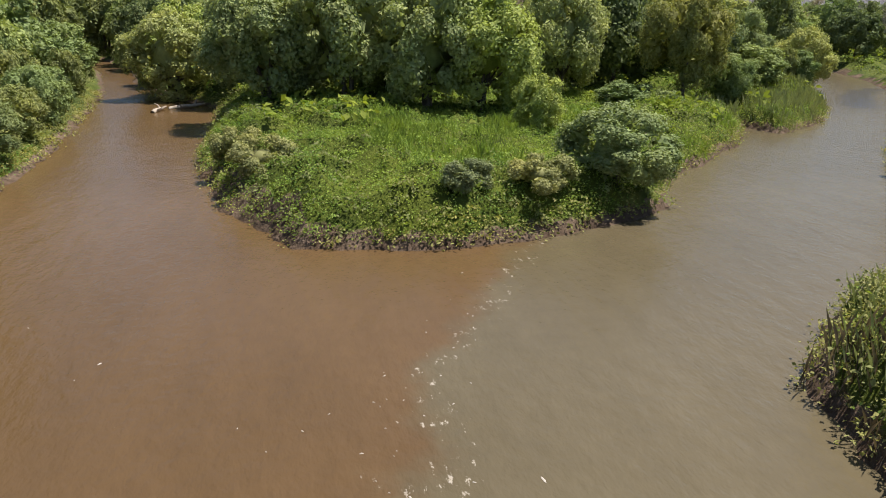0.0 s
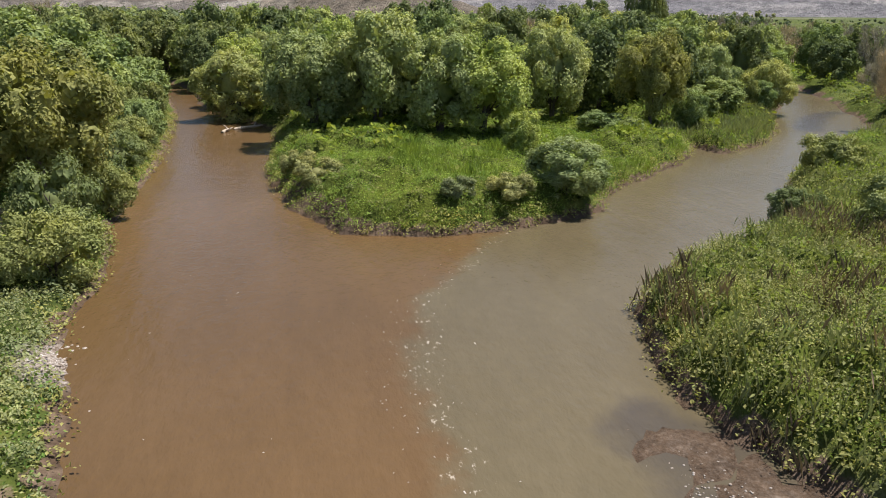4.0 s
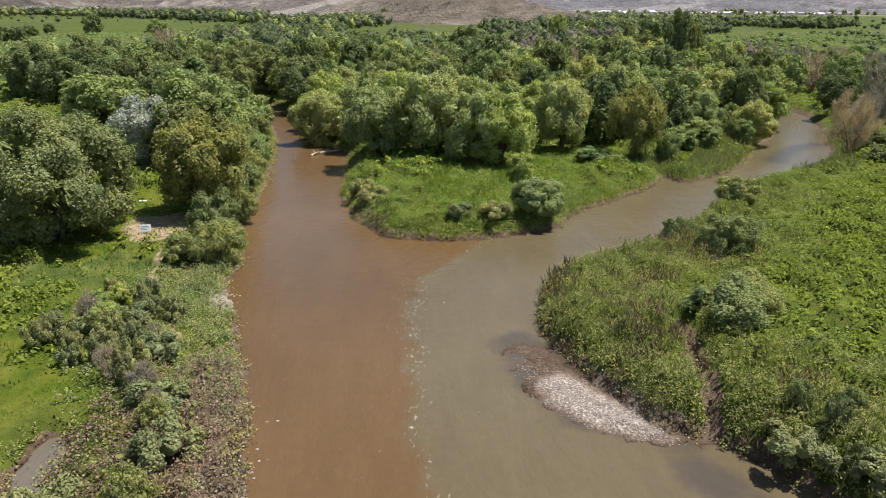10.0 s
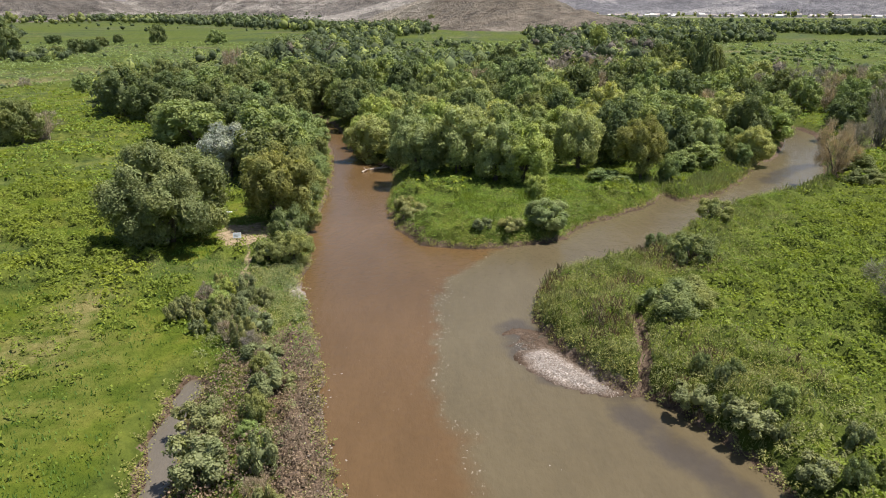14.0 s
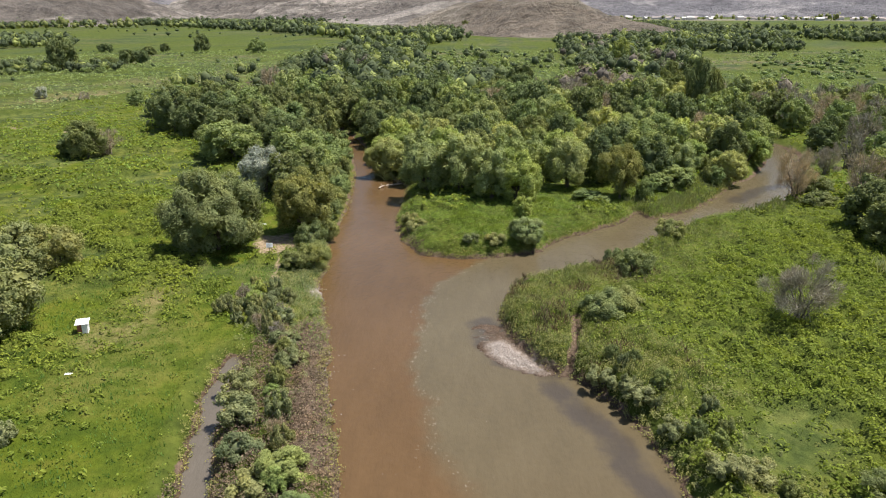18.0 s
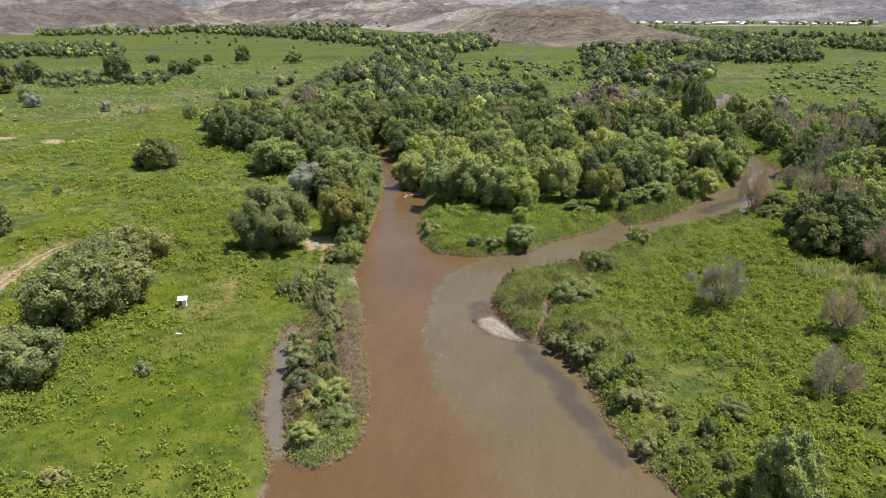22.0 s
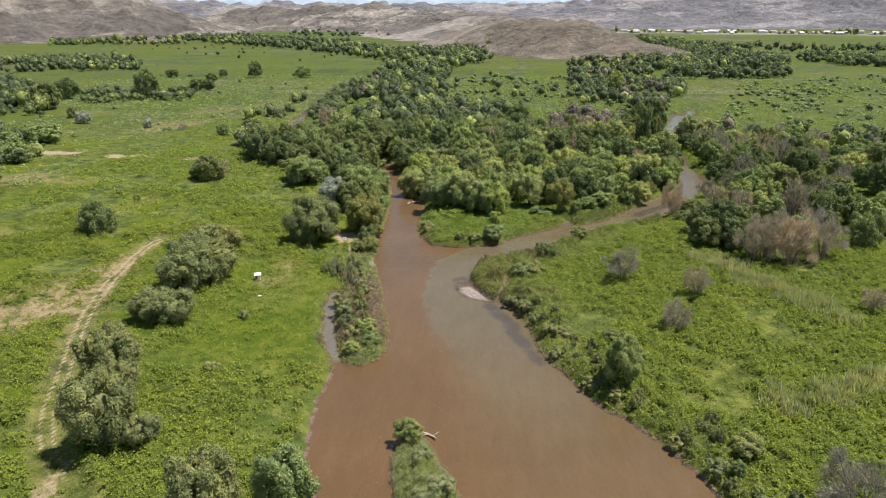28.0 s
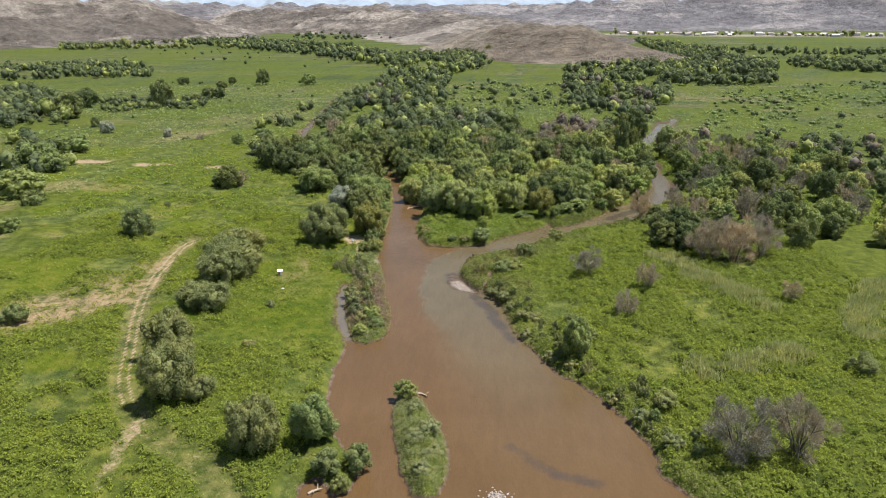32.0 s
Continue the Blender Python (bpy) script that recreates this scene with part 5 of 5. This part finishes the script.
NOOK = [(-165, 240), (-160, 268), (-173, 311), (-198, 350), (-230, 325), (-215, 270)]
BELT = [(-771, 1268), (-711, 1355), (-695, 1572), (-485, 1350), (-328, 1184), (-192, 989), (-102, 849), (-141, 1131), (-276, 1393), (-436, 1562), (-643, 1781), (-872, 1968), (-911, 1519)]
BEND = [(-91, 485), (-65, 448), (-43, 443), (-12, 431), (-17, 560), (-63, 684), (-79, 683), (-87, 627), (-98, 579)]
JOIN = [(-79, 683), (-21, 581), (-23, 751), (19, 850), (20, 1130), (-60, 1181), (-130, 1055)]
CLUSTER = [(-83, 277), (-69, 275), (-96, 355), (-113, 400), (-108, 354)]
WESTSIDE = [(-84, 338), (-60, 320), (-35, 335), (-49, 356), (-74, 385), (-100, 393)]
DARKROW = [(-30, 334), (13, 334), (33, 334), (33, 409), (11, 445), (-13, 444), (-43, 443), (-60, 400), (-50, 350)]
BLEACHED = [(36, 334), (60, 334), (71, 334), (79, 400), (59, 389), (42, 360)]
BEHIND = [(64, 447), (100, 448), (138, 477), (176, 633), (176, 879), (105, 851), (83, 631)]
RIVERSIDE = [(72, 334), (88, 334), (101, 381), (127, 463), (100, 448), (76, 380)]
NORTH = [(169, 879), (176, 633), (230, 634), (273, 646), (360, 881), (373, 1127), (368, 1377), (353, 1732), (280, 1128), (182, 953)]
EAST_ROW = [(358, 835), (389, 795), (429, 772), (520, 850), (486, 882), (462, 954), (405, 954)]
EAST_ROW_FAR = [(305, 1127), (448, 1081), (700, 1100), (720, 1180), (512, 1200), (357, 1331)]
EAST_GREY = [(88, 334), (113, 334), (126, 347), (108, 352)]
EAST_THICKET = [(152, 232), (172, 255), (225, 352), (132, 352), (150, 330), (158, 300)]
EAST_MEADOW = [(106, 330), (184, 320), (388, 560), (420, 700), (215, 600), (150, 440)]
REED_FLAT = [(-13, 444), (66, 460), (83, 631), (19, 685), (-16, 629)]
WOODS = [(ARM_EAST, 150, 3.3), (ARM_WEST, 26, 3.2), (REED_FLAT, 30, 3.2), (ROW_WEST, 420, 4.6), (MASS_WEST, 357, 4.4), (HEDGE, 117, 3.0), (NOOK, 59, 4.2), (BELT, 1500, 6.0), (BEND, 286, 4.3), (JOIN, 760, 4.6), (CLUSTER, 36, 4.4), (WESTSIDE, 36, 4.4), (DARKROW, 260, 4.4),
         (BEHIND, 430, 4.2), (RIVERSIDE, 61, 3.8), (NORTH, 1500, 4.8), (EAST_ROW, 300, 4.6), (EAST_ROW_FAR, 200, 5.0), (EAST_THICKET, 90, 3.4)]
GREYS = [(BLEACHED, 34, 4.6), (BEHIND, 40, 4.0), (EAST_GREY, 16, 3.6), (RIVERSIDE, 8, 3.6), (DARKROW, 14, 4.0), (BEND, 10, 3.6), (EAST_THICKET, 26, 3.2)]
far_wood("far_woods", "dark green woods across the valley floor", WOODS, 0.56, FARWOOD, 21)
far_wood("far_woods", "leafy green woods across the valley floor", WOODS, 0.16, DARK, 22)
far_wood("far_woods", "paler willows among the far woods", WOODS + [(BLEACHED, 20, 3.6)], 0.07, GREEN, 26)
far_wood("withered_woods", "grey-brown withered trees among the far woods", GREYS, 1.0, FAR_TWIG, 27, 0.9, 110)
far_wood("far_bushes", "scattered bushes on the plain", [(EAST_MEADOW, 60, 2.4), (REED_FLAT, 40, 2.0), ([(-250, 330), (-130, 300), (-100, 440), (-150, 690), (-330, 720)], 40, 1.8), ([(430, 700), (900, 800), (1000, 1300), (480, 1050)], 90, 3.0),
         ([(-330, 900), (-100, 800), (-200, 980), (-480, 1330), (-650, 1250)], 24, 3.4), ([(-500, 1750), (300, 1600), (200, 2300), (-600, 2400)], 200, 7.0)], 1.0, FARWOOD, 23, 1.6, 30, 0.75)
far_wood("meadow_bushes", "low green bushes on the east meadow", [(EAST_MEADOW, 420, 2.3), (REED_FLAT, 120, 2.2)], 1.0, GREEN, 28, 1.4, 40, 0.55, 0.48)
far_wood("pale_bushes", "grey-green bushes on the plain", [(EAST_MEADOW, 30, 2.4), (REED_FLAT, 60, 2.4), (BEHIND, 40, 2.6)], 1.0, SCRUB, 25, 1.6, 30, 0.7)
far_wood("village_trees", "trees round the distant village", [([(330, 2120), (900, 1900), (1200, 1750), (1250, 1820), (900, 2010), (350, 2230)], 70, 7), ([(-780, 1300), (-460, 1300), (-480, 1370), (-780, 1370)], 30, 8)], 1.0, DARK, 24, 2.0, 24)


# ---------------------------------------------------------------- stones, foam and driftwood
def stones(name, label, rows, seed):
    """Loose stones in one mesh. Rows: x, y, spread x, spread y, count, size."""
    rng = np.random.default_rng(seed)
    pieces = []
    for cx, cy, sx, sy, turn, count, size in rows:
        u, v = rng.normal(0, sx, count), rng.normal(0, sy, count)
        t = radians(turn)
        x, y = cx + u * np.cos(t) - v * np.sin(t), cy + u * np.sin(t) + v * np.cos(t)
        z = np.maximum(height_at(x, y), -0.05)
        for a, b, c in zip(x, y, z):
            s = size * rng.uniform(0.4, 1.6) * np.array([rng.uniform(0.8, 1.4), rng.uniform(0.8, 1.2), rng.uniform(0.4, 0.7)])
            jit = 1 + 0.14 * rng.normal(size=(12, 1))
            pieces.append((np.array([a, b, c + s[2] * 0.3]) + BALL_V * jit * s, BALL_F))
    me = mesh_np(name, *join(pieces))
    me.materials.append(STONE)
    return tagged(new(name, me), label, "stones", kind="stuff")


stones("gravel", "pale river gravel on the bar", [(9.9, 150.4, 1.2, 0.55, -58, 1100, 0.03), (12.2, 147.7, 1.1, 0.4, -48, 1000, 0.03), (8.3, 153.2, 1.3, 0.6, -75, 220, 0.03)], 31)
stones("stones", "pale stones on the west bank", [(-12.1, 165.8, 0.3, 1.0, 0, 150, 0.07), (-7.6, 145, 0.7, 4.5, 8, 200, 0.07), (18.6, 72.3, 1.0, 0.8, 0, 160, 0.14)], 32)


def build_foam():
    rng = np.random.default_rng(33)
    n = 120
    y = np.concatenate([rng.uniform(82, 178, n - 70), rng.normal(163, 5.5, 70).clip(146, 177)])
    x = np.interp(y, [60, 115, 136, 149, 163, 170, 178], [9, 6.5, 1.4, 0.9, 0.7, 2.5, 9]) + rng.normal(0, 0.9, n)
    m = 50
    x2, y2 = rng.uniform(-10, 12, m), rng.uniform(120, 176, m)
    m3 = 60
    x3, y3 = rng.normal(-0.5, 1.2, m3), rng.normal(91, 3.0, m3)
    x, y = np.concatenate([x, x2, x3]), np.concatenate([y, y2, y3])
    ok = shore_at(x, y) < -0.8
    x, y = x[ok], y[ok]
    k = len(x)
    V, F = [], []
    for i in range(k):
        s = rng.uniform(0.006, 0.018) * (1.8 if rng.random() < 0.12 else 1)
        a = rng.uniform(0, 6.28)
        ring = [(x[i] + math.cos(a) * math.cos(q) * s * 3.2 * rng.uniform(0.6, 1.2) - math.sin(a) * math.sin(q) * s * rng.uniform(0.5, 1.1),
                 y[i] + math.sin(a) * math.cos(q) * s * 3.2 * rng.uniform(0.6, 1.2) + math.cos(a) * math.sin(q) * s * rng.uniform(0.5, 1.1), 0.006) for q in (0, 1.05, 2.1, 3.14, 4.19, 5.24)]
        o = len(V)
        V += ring + [(x[i], y[i], 0.03)]
        F += [[o + j, o + (j + 1) % 6, o + 6] for j in range(6)]
    me = mesh_np("foam", V, F)
    me.materials.append(FOAM)
    return tagged(new("foam", me), "pale flecks of foam on the brown water", "foam", kind="stuff")


build_foam()


def build_driftwood(x, y, z, turn, long, name="driftwood"):
    root = tagged(new(name), "bleached driftwood log stranded in the shallows", "log", "stranded driftwood")
    part("log", mesh_np("log", *tube([(-long / 2, 0, 0.02), (-long / 6, 0.12, 0.14), (long / 5, 0.05, 0.2), (long / 2, -0.15, 0.34)], [0.2, 0.19, 0.15, 0.07], 8)), DRIFT, root)
    part("branch", mesh_np("branch", *tube([(long / 6, 0.05, 0.18), (long / 3.5, 0.5, 0.5), (long / 3, 0.9, 0.62)], [0.09, 0.06, 0.02], 6)), DRIFT, root)
    part("branch", mesh_np("branch", *tube([(-long / 8, 0.1, 0.14), (-long / 5, -0.5, 0.34), (-long / 4, -0.8, 0.62)], [0.08, 0.05, 0.02], 6)), DRIFT, root)
    root.location, root.rotation_euler = (x, y, z), (0, 0, radians(turn))
    return root


build_driftwood(-7.6, 221.4, 0.0, 15, 3.2)
build_driftwood(-9.8, 219.6, 0.0, 60, 1.8)
build_driftwood(6.0, 98.6, 0.0, -35, 2.6)
build_driftwood(-6.4, 72.0, 0.1, 30, 2.0)


# ---------------------------------------------------------------- huts and houses
def build_outhouse(x, y, turn):
    root = tagged(new("outhouse"), "small white-roofed wooden hut with a red side", "hut")
    z = float(height_at(x, y)[0])
    root.location, root.rotation_euler = (x, y, z - 0.05), (0, 0, radians(turn))
    for sx in (-0.6, 0.6):
        part("side_wall", box_bm(bmesh.new(), (0.05, 1.2, 1.95), (sx, 0, 0.98), 0.01), RUST if sx < 0 else WHITE, root)
    part("back_wall", box_bm(bmesh.new(), (1.15, 0.05, 1.9), (0, 0.575, 0.95), 0.01), WHITE, root)
    part("front_wall", box_bm(bmesh.new(), (1.15, 0.05, 1.9), (0, -0.575, 0.95), 0.01), RUST, root, "rust-red front")
    part("door", box_bm(bmesh.new(), (0.62, 0.04, 1.65), (0.25, -0.62, 0.9), 0.01), WHITE, root)
    roof = part("roof", box_bm(bmesh.new(), (1.7, 1.75, 0.07), (0, 0, 0), 0.02), WHITE, root, "white sheet roof that overhangs")
    roof.location, roof.rotation_euler = (0, 0, 2.05), (radians(7), 0, 0)
    root.scale = (0.8, 0.8, 0.60)
    return root


build_outhouse(-34.6, 152.4, 18)


def build_sign(x, y, turn):
    root = tagged(new("sign_board"), "white notice board on a dark post in the grass", "sign")
    root.location, root.rotation_euler, root.scale = (x, y, float(height_at(x, y)[0])), (radians(-12), 0, radians(turn)), (0.78, 0.78, 0.85)
    part("post", box_bm(bmesh.new(), (0.07, 0.06, 1.3), (0, 0.04, 0.6), 0.01), BARK, root, "dark post")
    board = part("board", box_bm(bmesh.new(), (1.15, 0.04, 0.72), (0, 0, 1.45), 0.01), WHITE, root)
    for k, w in enumerate((0.7, 0.85, 0.6)):
        part("text_bar", box_bm(bmesh.new(), (w, 0.008, 0.035), (-0.06 * k, -0.026, 1.62 - 0.16 * k)), BARK, board)
    return root


build_sign(-20.9, 176.6, 8)


def build_plank(x, y, turn, long):
    root = tagged(new("white_plank"), "white-painted plank lying in the grass", "plank")
    root.location, root.rotation_euler = (x, y, float(height_at(x, y)[0]) + 0.05), (0, radians(4), radians(turn))
    part("board", box_bm(bmesh.new(), (long, 0.3, 0.05), (0, 0, 0), 0.01), WHITE, root)
    part("cleat", box_bm(bmesh.new(), (0.08, 0.34, 0.05), (long * 0.3, 0, -0.05), 0.01), DRIFT, root)
    return root


build_plank(-31.2, 143.2, 8, 0.9)
build_plank(-25.6, 191.2, 20, 0.8)


def build_house(x, y, w, d, h, turn, roof_mat):
    root = tagged(new("house"), "distant pale village house", "house", "houses of the village")
    root.location, root.rotation_euler = (x, y, 0.5), (0, 0, radians(turn))
    part("wall", box_bm(bmesh.new(), (w, d, h), (0, 0, h / 2)), PLASTER, root)
    bm = bmesh.new()
    e = 0.5
    c = [bm.verts.new(v) for v in ((-w / 2 - e, -d / 2 - e, h), (w / 2 + e, -d / 2 - e, h), (w / 2 + e, d / 2 + e, h), (-w / 2 - e, d / 2 + e, h), (-w / 2 - e, 0, h + d * 0.28), (w / 2 + e, 0, h + d * 0.28))]
    for f in ((0, 1, 5, 4), (2, 3, 4, 5), (0, 4, 3), (1, 2, 5), (3, 2, 1, 0)):
        bm.faces.new([c[i] for i in f])
    part("roof", bm, roof_mat, root)
    return root


rng_v = np.random.default_rng(77)
for k in range(76):
    u = rng_v.random()
    build_house(380 + 800 * u + rng_v.normal(0, 15), 2180 - 330 * u + rng_v.normal(0, 40), rng_v.uniform(7, 20), rng_v.uniform(7, 12), rng_v.uniform(3.5, 7), rng_v.uniform(-25, 25), TILE if k % 3 else PLASTER)
